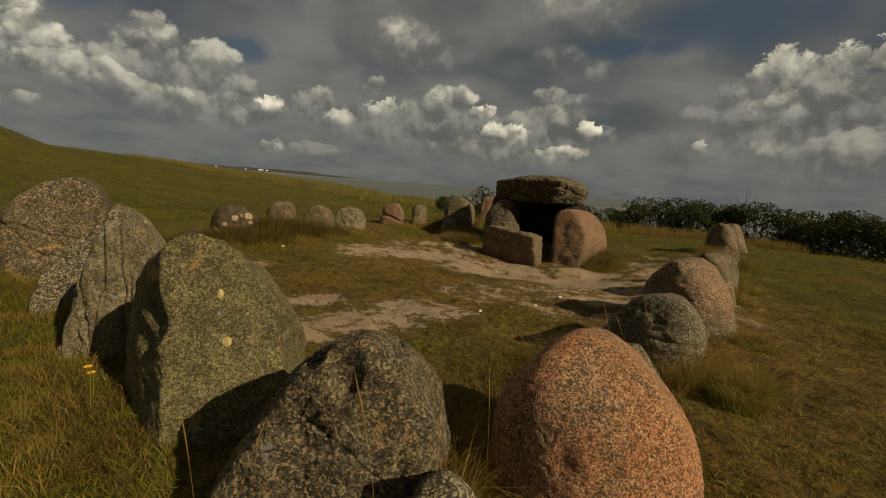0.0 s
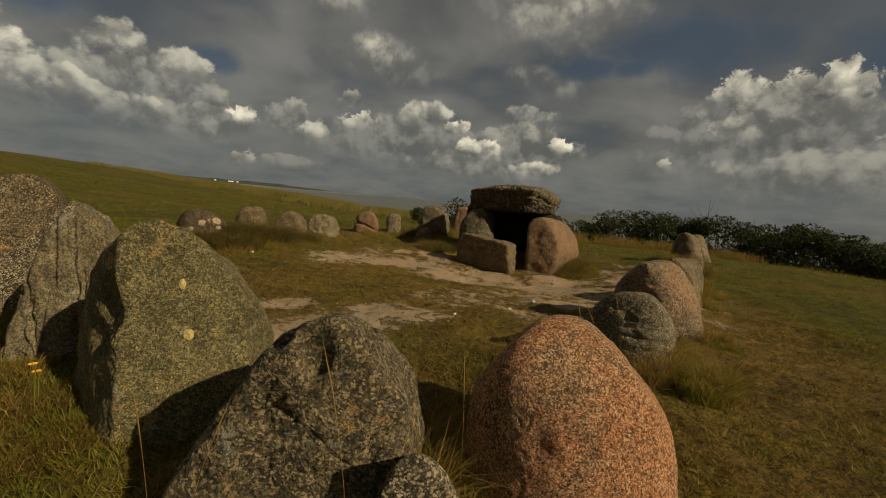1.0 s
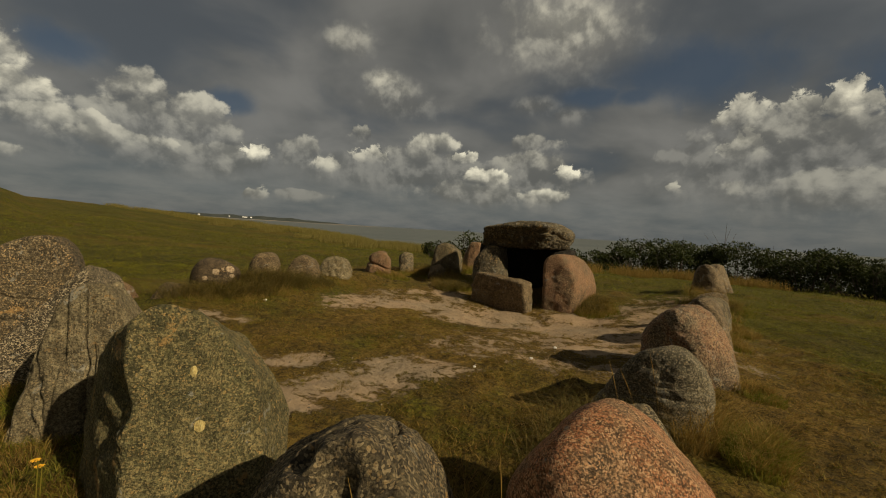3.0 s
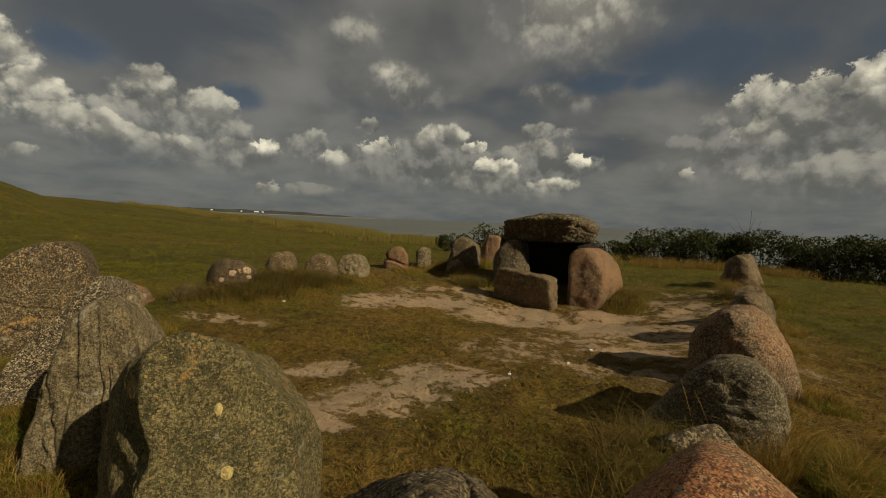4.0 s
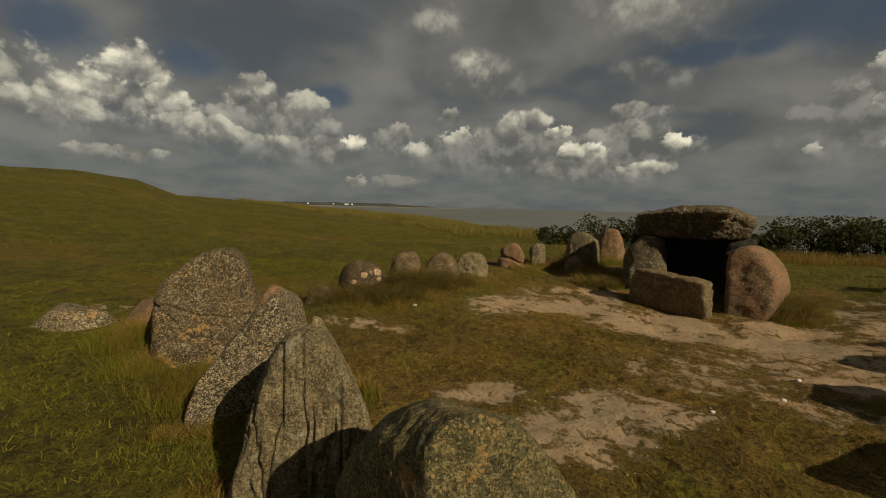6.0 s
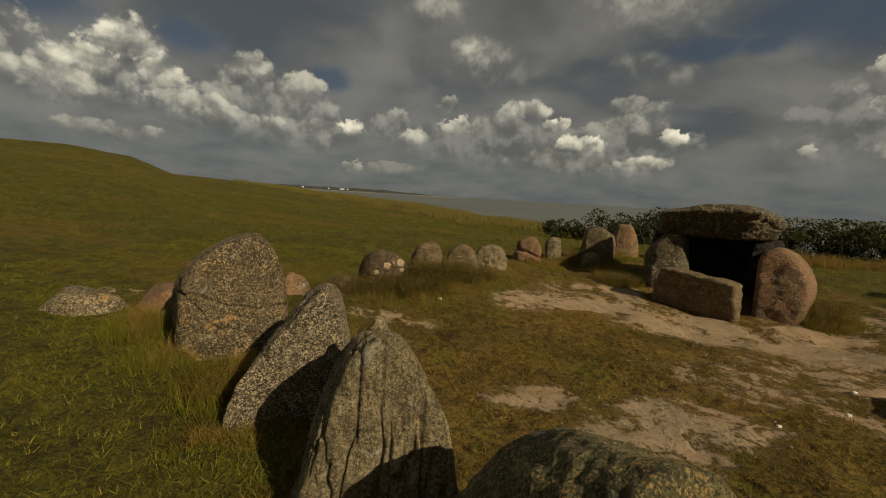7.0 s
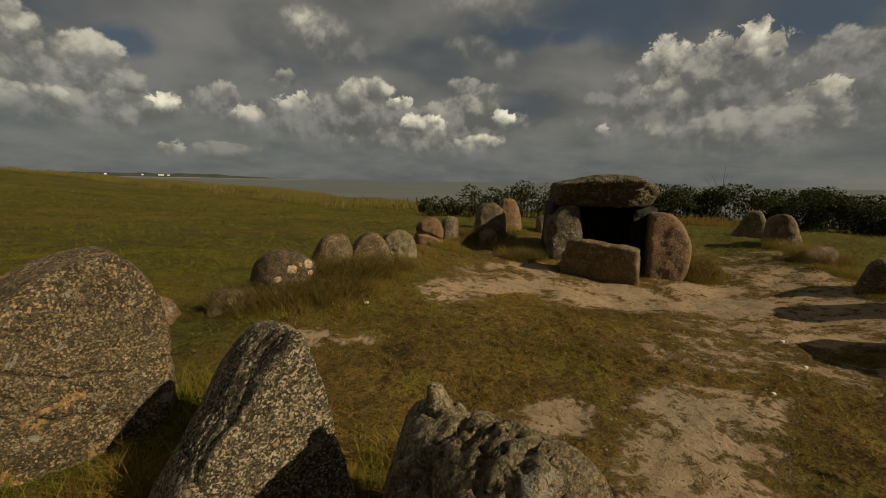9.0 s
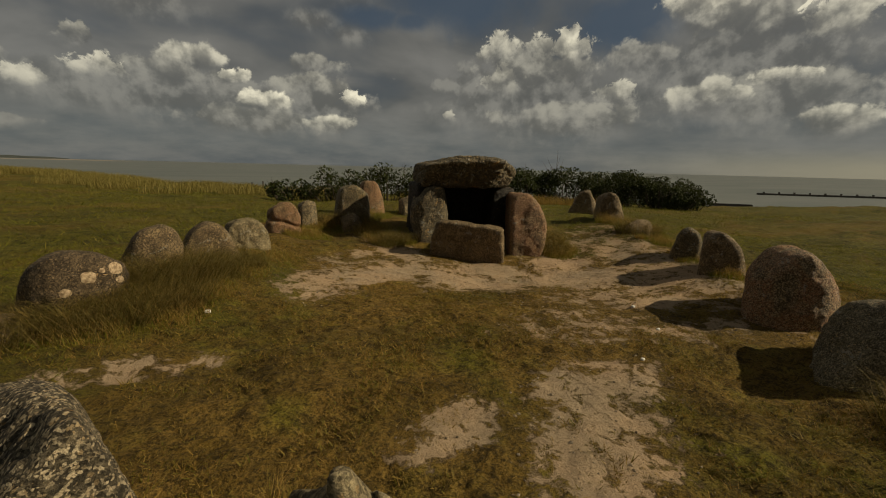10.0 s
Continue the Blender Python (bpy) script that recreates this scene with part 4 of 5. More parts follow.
kerb((7.36, 11.22, 0.62), BROWN, "far brown boulder standing in front of the hedge", [
    (-0.62, 0.66, 0.43, 0.29), (-0.17, 0.24, 0.96, 0.38), (0.63, -0.65, 0.42, 0.3), (-0.72, -0.69, -0, 0.35), (0.72, 0.69, 0, 0.35),
    (0, 0, -1, 0.42), (-1, 0.02, -0, 0.43), (-0.02, -1, 0, 0.44), (0.02, 1, 0, 0.42), (1, -0.02, 0, 0.44)],
     sharp=14, level=4, rough=0.02, seed=19)
kerb((3.78, 5.85, 0.48), GREY, "small pointed grey boulder on the edge of the lawn", [
    (-0.49, 0.84, 0.24, 0.17), (-0.28, 0.62, 0.73, 0.25), (0.34, -0.4, 0.85, 0.3), (0.5, -0.81, 0.31, 0.23), (-0.61, 0.44, 0.67, 0.38),
    (0.26, -0.08, 0.96, 0.42), (0.7, -0.41, 0.58, 0.3), (0.82, -0.55, 0.15, 0.24), (-0.72, -0.69, -0, 0.3), (0.72, 0.69, 0, 0.3),
    (0, 0, -1, 0.38), (-1, 0.02, -0, 0.33), (-0.02, -1, 0, 0.28), (0.02, 1, 0, 0.2), (1, -0.02, 0, 0.28)],
     sharp=14, level=5, rough=0.015, seed=20)
kerb((3.22, 5.18, 0.5), BROWN, "rounded grey-brown boulder beside a pointed one", [
    (-0.49, 0.87, 0.03, 0.12), (-0.15, 0.33, 0.93, 0.37), (0.39, -0.3, 0.87, 0.37), (0.42, -0.67, 0.62, 0.36), (0.44, -0.87, 0.21, 0.39),
    (-0.63, 0.45, 0.63, 0.31), (0.05, 0.07, 1, 0.42), (0.67, -0.43, 0.6, 0.33), (0.81, -0.5, 0.29, 0.27), (-0.73, 0.61, 0.29, 0.3),
    (-0.7, -0.71, -0, 0.3), (0.7, 0.71, 0, 0.32), (0, 0, -1, 0.4), (-1, -0.01, -0, 0.25), (0.01, -1, 0, 0.4),
    (-0.01, 1, 0, 0.14), (1, 0.01, 0, 0.32)],
     sharp=14, level=5, rough=0.015, seed=21)


# the burial chamber: uprights, threshold, side and back stones, and the capstone on top
dolmen = tagged(new("dolmen"), "low megalithic burial chamber of boulders under one thick capstone", "dolmen")


def chamber_stone(name, centre, mat, label, facets, sharp=16, level=6, rough=0.018, seed=0, **more):
    ob = part(name, boulder_mesh(name, mat, facets, sharp, level, rough, seed, **more), dolmen, label)
    ob.location = centre


def slab(name, centre, half_x, half_y, half_z, turn, mat, label, seed, lean=0.0):
    c, s = math.cos(radians(turn)), math.sin(radians(turn))
    local = [(1, 0, 0.03, half_x), (-1, 0, 0.06, half_x), (0, 1, 0.05, half_y), (0, -1, -0.22, half_y * 0.95), (lean, 0, 1, half_z), (0, 0, -1, half_z),
             (-0.75, -0.1, 0.65, 0.72 * (half_x + half_z) * 0.9), (-0.1, 0.7, 0.7, 0.72 * (half_y + half_z)), (-0.7, -0.7, 0.05, 0.68 * (half_x + half_y))]
    chamber_stone(name, centre, mat, label, [(c * x - s * y, s * x + c * y, z, d) for x, y, z, d in local], 16, 6, 0.030, seed)


chamber_stone("capstone", (1.75, 8.75, 1.5), CAPROCK, "thick flat grey capstone with lichen on top", [
    (-0.99, 0.15, 0.06, 0.851), (-0.19, 0.04, 0.98, 0.3), (-0.01, -0.04, 1, 0.29), (0.29, -0.16, 0.94, 0.42), (0.94, -0.34, 0.05, 0.903),
    (0.85, -0.26, -0.45, 0.84), (-0.95, 0.31, -0.04, 0.935), (0.45, -0.25, 0.86, 0.53), (0.82, -0.54, 0.18, 0.913), (-0.9, 0.41, 0.17, 0.997),
    (-0.36, -0.86, -0.36, 0.70), (0.36, 0.93, 0, 0.861), (0, 0, -1, 0.25), (-0.36, -0.6, 0.72, 0.56), (-0.75, -0.55, -0.35, 0.88), (0.55, -0.7, 0.45, 0.84), (-0.36, -0.7, -0.62, 0.36), (0.35, -0.72, -0.6, 0.50)], 18, 7, 0.048, 41, cracks=((0.1, 0.2, 0.97, -0.02, 0.02, 0.03), (0.7, 0.7, 0.1, 0.2, 0.03, 0.03)))
chamber_stone("upright_stone", (2.42, 7.97, 0.6), ROSE, "rounded pinkish granite upright at the entrance", [
    (-0.95, 0.28, 0.1, 0.51), (-0.31, 0.17, 0.93, 0.62), (0.13, -0, 0.99, 0.6), (0.44, -0.16, 0.89, 0.55), (0.85, -0.33, 0.42, 0.54),
    (0.91, -0.4, 0.05, 0.55), (-0.82, 0.33, 0.47, 0.58), (-0.09, 0.09, 0.99, 0.64), (-0.84, 0.54, -0.02, 0.27), (-0.58, 0.38, 0.72, 0.59),
    (0.63, -0.33, 0.7, 0.44), (0.81, -0.49, 0.31, 0.35), (0.82, -0.56, -0.08, 0.34), (0.66, -0.52, 0.54, 0.42), (0.74, -0.64, 0.21, 0.41),
    (0.66, -0.68, -0.31, 0.47), (-0.46, -0.89, -0, 0.62), (0.46, 0.89, 0, 0.85), (0, 0, -1, 0.55)], 16, 6, 0.014, 42)
chamber_stone("upright_stone", (0.95, 8.95, 0.75), CAPROCK, "dark grey upright side stone", [
    (-1, 0.08, 0.03, 0.24), (-0.8, 0.1, 0.59, 0.28), (-0.37, 0.12, 0.92, 0.46), (-0.9, 0.28, -0.33, 0.26), (-0.93, 0.3, 0.22, 0.27),
    (0.01, 0.04, 1, 0.49), (-0.91, 0.41, 0.05, 0.22), (-0.6, 0.33, 0.73, 0.36), (0.87, -0.47, 0.13, 0.41), (-0.29, -0.96, -0, 0.3),
    (0.29, 0.96, 0, 0.35), (0, 0, -1, 0.65), (-0.88, -0.47, -0, 0.28), (0.47, -0.88, 0, 0.41), (-0.47, 0.88, 0, 0.27),
    (0.88, 0.47, 0, 0.48)], 16, 6, 0.014, 43)
slab("threshold_stone", (1.13, 7.73, 0.38), 0.56, 0.15, 0.36, -38.5, BROWN, "low slab with a squared end across the entrance", 44, 0.10)
# inner walls: their dark colour stands in for the chamber's deep shade
slab("side_stone", (1.15, 9.40, 0.68), 0.55, 0.22, 0.62, 75, SHADED, "side stone of the chamber, coloured dark for the inner shade", 45)
slab("side_stone", (2.58, 9.10, 0.64), 0.55, 0.18, 0.58, 70, SHADED, "side stone of the chamber, coloured dark for the inner shade", 46)
slab("back_stone", (2.05, 9.60, 0.66), 0.85, 0.20, 0.66, -20, SHADED, "back stone of the chamber, coloured dark for the inner shade", 47)



def low_stone(x, y, sx, sy, sz, mat, label, seed, turn=0.0, sink=0.35):
    """A smaller stone, half sunk in the turf."""
    facets = [(1, 0, 0.1, sx), (-1, 0.1, 0, sx), (0.1, 1, 0, sy), (0, -1, 0.1, sy), (0.1, 0.05, 1, sz), (0, 0, -1, sz),
              (0.7, -0.6, 0.6, 0.8 * (sx + sy) / 2), (-0.6, -0.4, 0.8, 0.75 * (sx + sz) / 2), (0.2, 0.8, 0.7, 0.8 * (sy + sz) / 2)]
    ob = kerb((x, y, float(ground_z(x, y)) + sz * (1 - 2 * sink)), mat, label, facets, 12, 4, 0.012, seed, name="low_stone")
    ob.rotation_euler = (0, 0, radians(turn))
    return ob


low_stone(-6.05, 4.45, 0.40, 0.28, 0.15, SPECKLED, "pale flat-topped boulder lying in tall grass", 31, 10)
low_stone(-5.35, 4.95, 0.36, 0.28, 0.15, ROSE, "low pinkish boulder sunk in dry grass", 32, 20)
low_stone(-4.40, 5.80, 0.20, 0.20, 0.22, ROSE, "low orange-brown boulder behind a larger speckled one", 33, 0)
low_stone(-3.72, 5.95, 0.22, 0.17, 0.15, BROWN, "small brown stone in the grass between kerb stones", 34, 15)
low_stone(1.22, 2.58, 0.22, 0.17, 0.22, SPECKLED, "small pale stone between two kerb stones", 35, 30)
low_stone(4.9, 7.5, 0.32, 0.24, 0.20, BROWN, "low brown stone overgrown with dry grass", 37, 40)
low_stone(2.05, 12.1, 0.22, 0.20, 0.42, SPECKLED, "small pale upright stone behind the burial chamber", 38, 0)
low_stone(-0.05, 10.05, 0.20, 0.2, 0.25, BROWN, "small rounded stone in the grass by the chamber", 39, 0)


# ---------------------------------------------------------------- lichen spots
def spot(name, centre, normal, rx, ry, mat, parent_ob, seed):
    """A thin, ragged crust of lichen laid on the stone."""
    n = 22
    k = np.arange(n)
    a = 2 * np.pi * k / n
    rad = 0.8 + 0.4 * vnoise(np.cos(a) * 2 + seed, np.sin(a) * 2 + seed, 0.5)
    nv = Vector(normal).normalized()
    t1 = nv.cross(Vector((0, 0, 1))).normalized()
    t2 = nv.cross(t1)
    ring = [Vector(centre) + t1 * (rx * r * math.cos(b)) + t2 * (ry * r * math.sin(b)) for r, b in zip(rad, a)]
    base = parent_ob.location
    tree = SURFACE.setdefault(parent_ob.name, None)
    if tree is None:
        from_mesh = bmesh.new()
        from_mesh.from_mesh(parent_ob.data)
        tree = SURFACE[parent_ob.name] = BVHTree.FromBMesh(from_mesh)
        from_mesh.free()
    mids = [Vector(centre) + (q - Vector(centre)) * 0.5 for q in ring]
    pts = []
    for q, lift in [(Vector(centre), 0.005)] + [(q, 0.005) for q in mids] + [(q, 0.001) for q in ring]:
        hit = tree.ray_cast(q - base + nv * 0.4, -nv)
        if hit[0] is None:
            return None
        pts.append(hit[0] + nv * lift)
    f = []
    for i in range(n):
        j = (i + 1) % n
        f += [(0, 1 + i, 1 + j), (1 + i, 1 + n + i, 1 + n + j), (1 + i, 1 + n + j, 1 + j)]
    me = mesh_np(name, np.array([p[:] for p in pts]), np.array(f), mat)
    return part(name, me, parent_ob)


from mathutils.bvhtree import BVHTree
SURFACE = {}
spot("lichen", (-0.97, 1.78, 0.68), (0.45, -0.87, 0.2), 0.020, 0.024, LICHEN_GOLD, ridge_stone, 1)
spot("lichen", (-0.99, 1.76, 0.90), (0.45, -0.87, 0.2), 0.012, 0.022, LICHEN_GOLD, ridge_stone, 2)
for k, (x, y, z, r) in enumerate(((-3.205, 6.13, 0.70, 0.042), (-3.32, 6.05, 0.62, 0.030), (-3.13, 6.17, 0.735, 0.018), (-3.04, 6.18, 0.755, 0.046), (-3.02, 6.2, 0.66, 0.026))):
    spot("lichen", (x, y, z), (0.32, -0.9, 0.3), r * 1.1, r, LICHEN_SPOT, spotted_stone, 5 + k)


# ---------------------------------------------------------------- grass
RNG = np.random.RandomState(21)


def blade_mesh(name, x, y, z, height, width, lean, mat, bend=False):
    """Many blades of grass: one triangle each, or two where they bend."""
    n = len(x)
    a = RNG.rand(n) * 2 * np.pi
    face = RNG.rand(n) * np.pi
    dx, dy = np.cos(face) * width / 2, np.sin(face) * width / 2
    lx, ly = np.cos(a) * lean * height, np.sin(a) * lean * height
    z0 = z - 0.012
    if not bend:
        v = np.stack([np.stack([x - dx, y - dy, z0], 1), np.stack([x + dx, y + dy, z0], 1), np.stack([x + lx, y + ly, z0 + height], 1)], 1).reshape(-1, 3)
        return mesh_np(name, v, np.arange(3 * n).reshape(-1, 3), mat, False)
    m = 0.55
    mid = np.stack([x + lx * 0.3, y + ly * 0.3, z0 + height * m], 1)
    side = np.stack([dx, dy, 0 * dx], 1) * 0.7
    v = np.stack([np.stack([x - dx, y - dy, z0], 1), np.stack([x + dx, y + dy, z0], 1), mid - side, mid + side,
                  np.stack([x + lx, y + ly, z0 + height * (1 - 0.25 * lean)], 1)], 1).reshape(-1, 3)
    b = np.arange(n)[:, None] * 5
    f = np.concatenate([b + (0, 1, 3), b + (0, 3, 2), b + (2, 3, 4)])
    return mesh_np(name, v, f, mat, False)


def turf(name, count, x0, x1, y0, y1, height, mat, label, keep, near=0.0):
    """Short turf in small cushions with worn gaps; near: how far it thickens towards the low-y side."""
    u = RNG.rand(count)
    x, y = x0 + (x1 - x0) * RNG.rand(count), y0 + (y1 - y0) * u ** (1 + near)
    dens = fbm(x * 3.2, y * 3.2, 1.0, 3) * 0.42 + fbm(x * 13, y * 13, 3.0, 2) * 0.30 + vnoise(x * 48, y * 48, 2.0) * 0.28
    ok = keep(x, y) & (RNG.rand(count) < np.clip((dens - 0.43) * 9, 0.02, 1))
    x, y, dens = x[ok], y[ok], dens[ok]
    h = height * (0.4 + 0.9 * RNG.rand(len(x))) * np.clip(0.5 + (dens - 0.45) * 5, 0.4, 1.5)
    me = blade_mesh(name, x, y, ground_z(x, y), h, 0.0036 + 0.0036 * RNG.rand(len(x)) + 0.05 * h, 0.5 + 1.3 * RNG.rand(len(x)), mat)
    tagged(new(name, me), label, "grass", kind="stuff")


def grassy(x, y):
    return sand_mask(x, y) + (fbm(x * 3, y * 3, 9.0, 3) - 0.5) * 1.8 + (fbm(x * 11, y * 11, 5.0, 2) - 0.5) * 0.9 < 0.18


turf("short_grass", 560000, -4.2, 4.6, 1.2, 8.6, 0.026, GRASS, "short dry brown and green turf inside the ring", lambda x, y: grassy(x, y) & (lawn_mask(x, y) < 0.6), 0.35)
turf("lawn_grass", 380000, 0.7, 8.5, 0.2, 9.0, 0.026, LAWN, "mown yellow-green grass outside the ring", lambda x, y: lawn_mask(x, y) > 0.25, 0.7)
turf("lawn_grass", 260000, -9.0, -0.6, 0.6, 9.5, 0.034, LAWN, "rough yellow-green grass beside the stones", lambda x, y: lawn_mask(x, y) > 0.25, 0.3)
turf("far_grass", 130000, -24, 16, 8.0, 24, 0.08, LAWN, "rough grass on the bank above the sea", lambda x, y: lawn_mask(x, y) > 0.5)


def tufts(name, spots, mat, label, per=150, lean=0.2):
    """Clumps of long arching grass; each spot: x, y, radius, height."""
    xs, ys, hs = [], [], []
    for cx, cy, rad, h in spots:
        n = int(per * (0.4 + rad * 3))
        a, q = RNG.rand(n) * 2 * np.pi, rad * np.sqrt(RNG.rand(n))
        xs.append(cx + q * np.cos(a)), ys.append(cy + q * np.sin(a)), hs.append(h * (0.35 + 0.75 * RNG.rand(n)))
    x, y, h = np.concatenate(xs), np.concatenate(ys), np.concatenate(hs)
    me = blade_mesh(name, x, y, ground_z(x, y), h, 0.0024 + 0.0026 * RNG.rand(len(x)) + 0.004 * (y > 12) + 0.014 * (y > 20.5), lean + 0.85 * RNG.rand(len(x)) ** 1.5, mat, True)
    tagged(new(name, me), label, "grass", kind="stuff")


SKIRT_ALL = ((1.80, 2.58, 0.16, 0.40), (1.95, 2.72, 0.16, 0.36), (1.70, 2.44, 0.12, 0.26), (1.05, 2.0, 0.12, 0.14), (0.22, 1.45, 0.12, 0.42), (0.2, 1.7, 0.14, 0.4), (0.18, 1.2, 0.10, 0.34),
         (-0.62, 1.55, 0.16, 0.26), (-0.75, 1.25, 0.2, 0.22), (-1.45, 1.55, 0.3, 0.34), (-1.75, 1.85, 0.35, 0.36), (-1.55, 1.15, 0.3, 0.28), (-2.15, 2.2, 0.35, 0.34),
         (-2.45, 2.5, 0.28, 0.36), (-3.1, 2.95, 0.35, 0.34), (-3.45, 3.35, 0.3, 0.36), (-4.2, 3.55, 0.22, 0.30), (-4.8, 3.9, 0.22, 0.40), (-3.6, 3.5, 0.2, 0.28), (-5.1, 4.2, 0.22, 0.3), (-1.45, 2.65, 0.22, 0.26), (-2.3, 3.55, 0.2, 0.26),
         (-3.3, 4.35, 0.3, 0.30), (-3.25, 5.95, 0.35, 0.26), (-2.8, 6.1, 0.3, 0.24), (-2.6, 6.55, 0.3, 0.26), (-2.95, 6.7, 0.3, 0.34), (-2.25, 7.2, 0.3, 0.22), (-1.75, 7.8, 0.3, 0.18),
         (2.8, 7.6, 0.32, 0.24), (2.55, 7.35, 0.22, 0.2), (2.95, 8.0, 0.3, 0.22), (0.25, 8.9, 0.35, 0.26), (0.35, 9.5, 0.4, 0.3), (0.0, 10.3, 0.5, 0.3), (0.6, 11.4, 0.5, 0.36),
         (2.62, 3.55, 0.14, 0.16), (3.0, 4.95, 0.2, 0.18), (3.45, 5.1, 0.2, 0.16), (3.55, 5.6, 0.25, 0.18), (4.05, 6.0, 0.25, 0.18), (4.4, 6.8, 0.3, 0.2), (5.0, 7.6, 0.45, 0.34), (5.4, 8.5, 0.45, 0.34), (-0.6, 10.2, 0.4, 0.22), (-1.1, 9.3, 0.35, 0.2))
SKIRT = [(x, y, r, h * (0.42 if x < -0.6 and y < 3.3 else 0.5 if x < -1.5 and 5.5 < y < 8 else 1.0)) for x, y, r, h in SKIRT_ALL]
tufts("grass_tufts", [(x + 0.2 * math.sin(5 * k + x), y + 0.14 * math.cos(8 * k + y), r * (0.3 + 0.25 * (k % 3)), h * (0.55 + 0.25 * (k % 3))) for x, y, r, h in SKIRT for k in range(2 if x < -0.6 and y < 5 else 3)], STRAW, "long dry straw-coloured grass round the feet of the stones", 420, 0.45)
tufts("green_tufts", [(x + 0.08, y - 0.06, r * 1.15, h * 0.58) for x, y, r, h in SKIRT], LAWN, "green grass blades among the dry tufts", 800, 0.4)
tufts("russet_tufts", [(x + 0.1 * math.sin(7 * k + y), y - 0.1 * math.cos(3 * k + x), r * 0.6, h * (0.5 + 0.2 * (k % 3))) for x, y, r, h in SKIRT if x < -0.5 and y < 3.4 for k in range(2)], RUSSET, "russet dead grass matted between the boulders", 330, 0.8)
BANK = ((-3.35, 5.85, 0.3, 0.24), (-3.0, 5.95, 0.35, 0.26), (-2.7, 6.15, 0.35, 0.28), (-2.95, 6.55, 0.3, 0.36), (-2.55, 6.6, 0.3, 0.36), (-2.35, 6.9, 0.3, 0.24), (-2.1, 7.3, 0.3, 0.2), (-3.6, 6.1, 0.3, 0.24),
        (2.75, 7.45, 0.25, 0.24), (3.0, 7.9, 0.3, 0.22), (0.35, 8.7, 0.3, 0.24), (0.2, 10.2, 0.4, 0.3), (-0.1, 10.4, 0.3, 0.3), (0.9, 2.3, 0.3, 0.22), (1.05, 2.6, 0.3, 0.26), (4.9, 7.4, 0.4, 0.3))
tufts("weeds", [(x + 0.16 * math.sin(9 * k), y + 0.1 * math.cos(7 * k), r * (0.45 + 0.3 * (k % 3)), h * (0.8 + 0.3 * (k % 4))) for x, y, r, h in BANK for k in range(3)], WEED, "tangled dry weeds growing against the stones", 620, 0.9)
SEDGE = [(float(x), float(y), 0.9, 0.44) for x, y in zip(np.interp(np.linspace(0, 1, 170), (0, 0.4, 0.7, 1), (-30, -14, -6, 1.5)) + RNG.randn(170) * 1.6,
                                                      np.interp(np.linspace(0, 1, 170), (0, 0.4, 0.7, 1), (44, 38, 29, 22)) + RNG.randn(170) * 1.8)]
tufts("beach_grass", SEDGE, PALE_GRASS, "tall pale beach grass along the crest of the bank", 120)
RIM = [(float(a), float(b), 0.4, 0.45) for a, b in zip(np.linspace(4, 12, 34) + RNG.randn(34) * 0.4, 15.6 - 0.13 * np.linspace(0, 8, 34) + RNG.randn(34) * 0.3)]
tufts("rim_grass", RIM, STRAW, "pale dry grass in front of the dark hedge", 100)


def stalk(x, y, h, lean_x, lean_y):
    """One bleached grass stem with a feathery head."""
    z = float(ground_z(x, y))
    top = new("grass_stalk")
    top.location = (x, y, z - 0.02)
    n = 8
    pts = [Vector((lean_x * (k / n) ** 2, lean_y * (k / n) ** 2, h * k / n)) for k in range(n + 1)]
    for name, lo, hi, rad in (("stem", 0, n, 0.0009), ("seed_head", n - 2, n, 0.0026)):
        v, f = [], []
        for k in range(lo, hi + 1):
            r = rad * (1 if name == "stem" else (0.5, 1.0, 0.2)[k - lo])
            v += [pts[k] + Vector((r * math.cos(q), r * math.sin(q), 0)) for q in (0, 2.1, 4.2)]
        for k in range(hi - lo):
            f += [(3 * k + q, 3 * k + (q + 1) % 3, 3 * k + 3 + (q + 1) % 3, 3 * k + 3 + q) for q in range(3)]
        part(name, mesh_np(name, np.array([p[:] for p in v]), np.array(f), STRAW), top)
    tagged(top, "bleached grass stalk with a thin seed head", "grass", "single grass stalks")


for s in ((-0.62, 1.0, 0.62, -0.05, 0.0), (-0.58, 1.05, 0.55, 0.10, 0.05), (-0.12, 0.98, 0.72, -0.10, 0.02), (-0.05, 1.04, 0.45, 0.08, 0.0), (0.20, 1.35, 0.62, -0.03, 0.02),
          (0.26, 1.5, 0.60, 0.04, 0.05), (0.17, 1.6, 0.68, 0.07, 0.0), (1.0, 2.3, 0.62, -0.08, 0.1), (1.15, 2.4, 0.55, -0.16, 0.0), (1.3, 2.5, 0.6, -0.05, 0.1), (0.62, 2.35, 0.42, -0.2, 0.05)):
    stalk(*s)


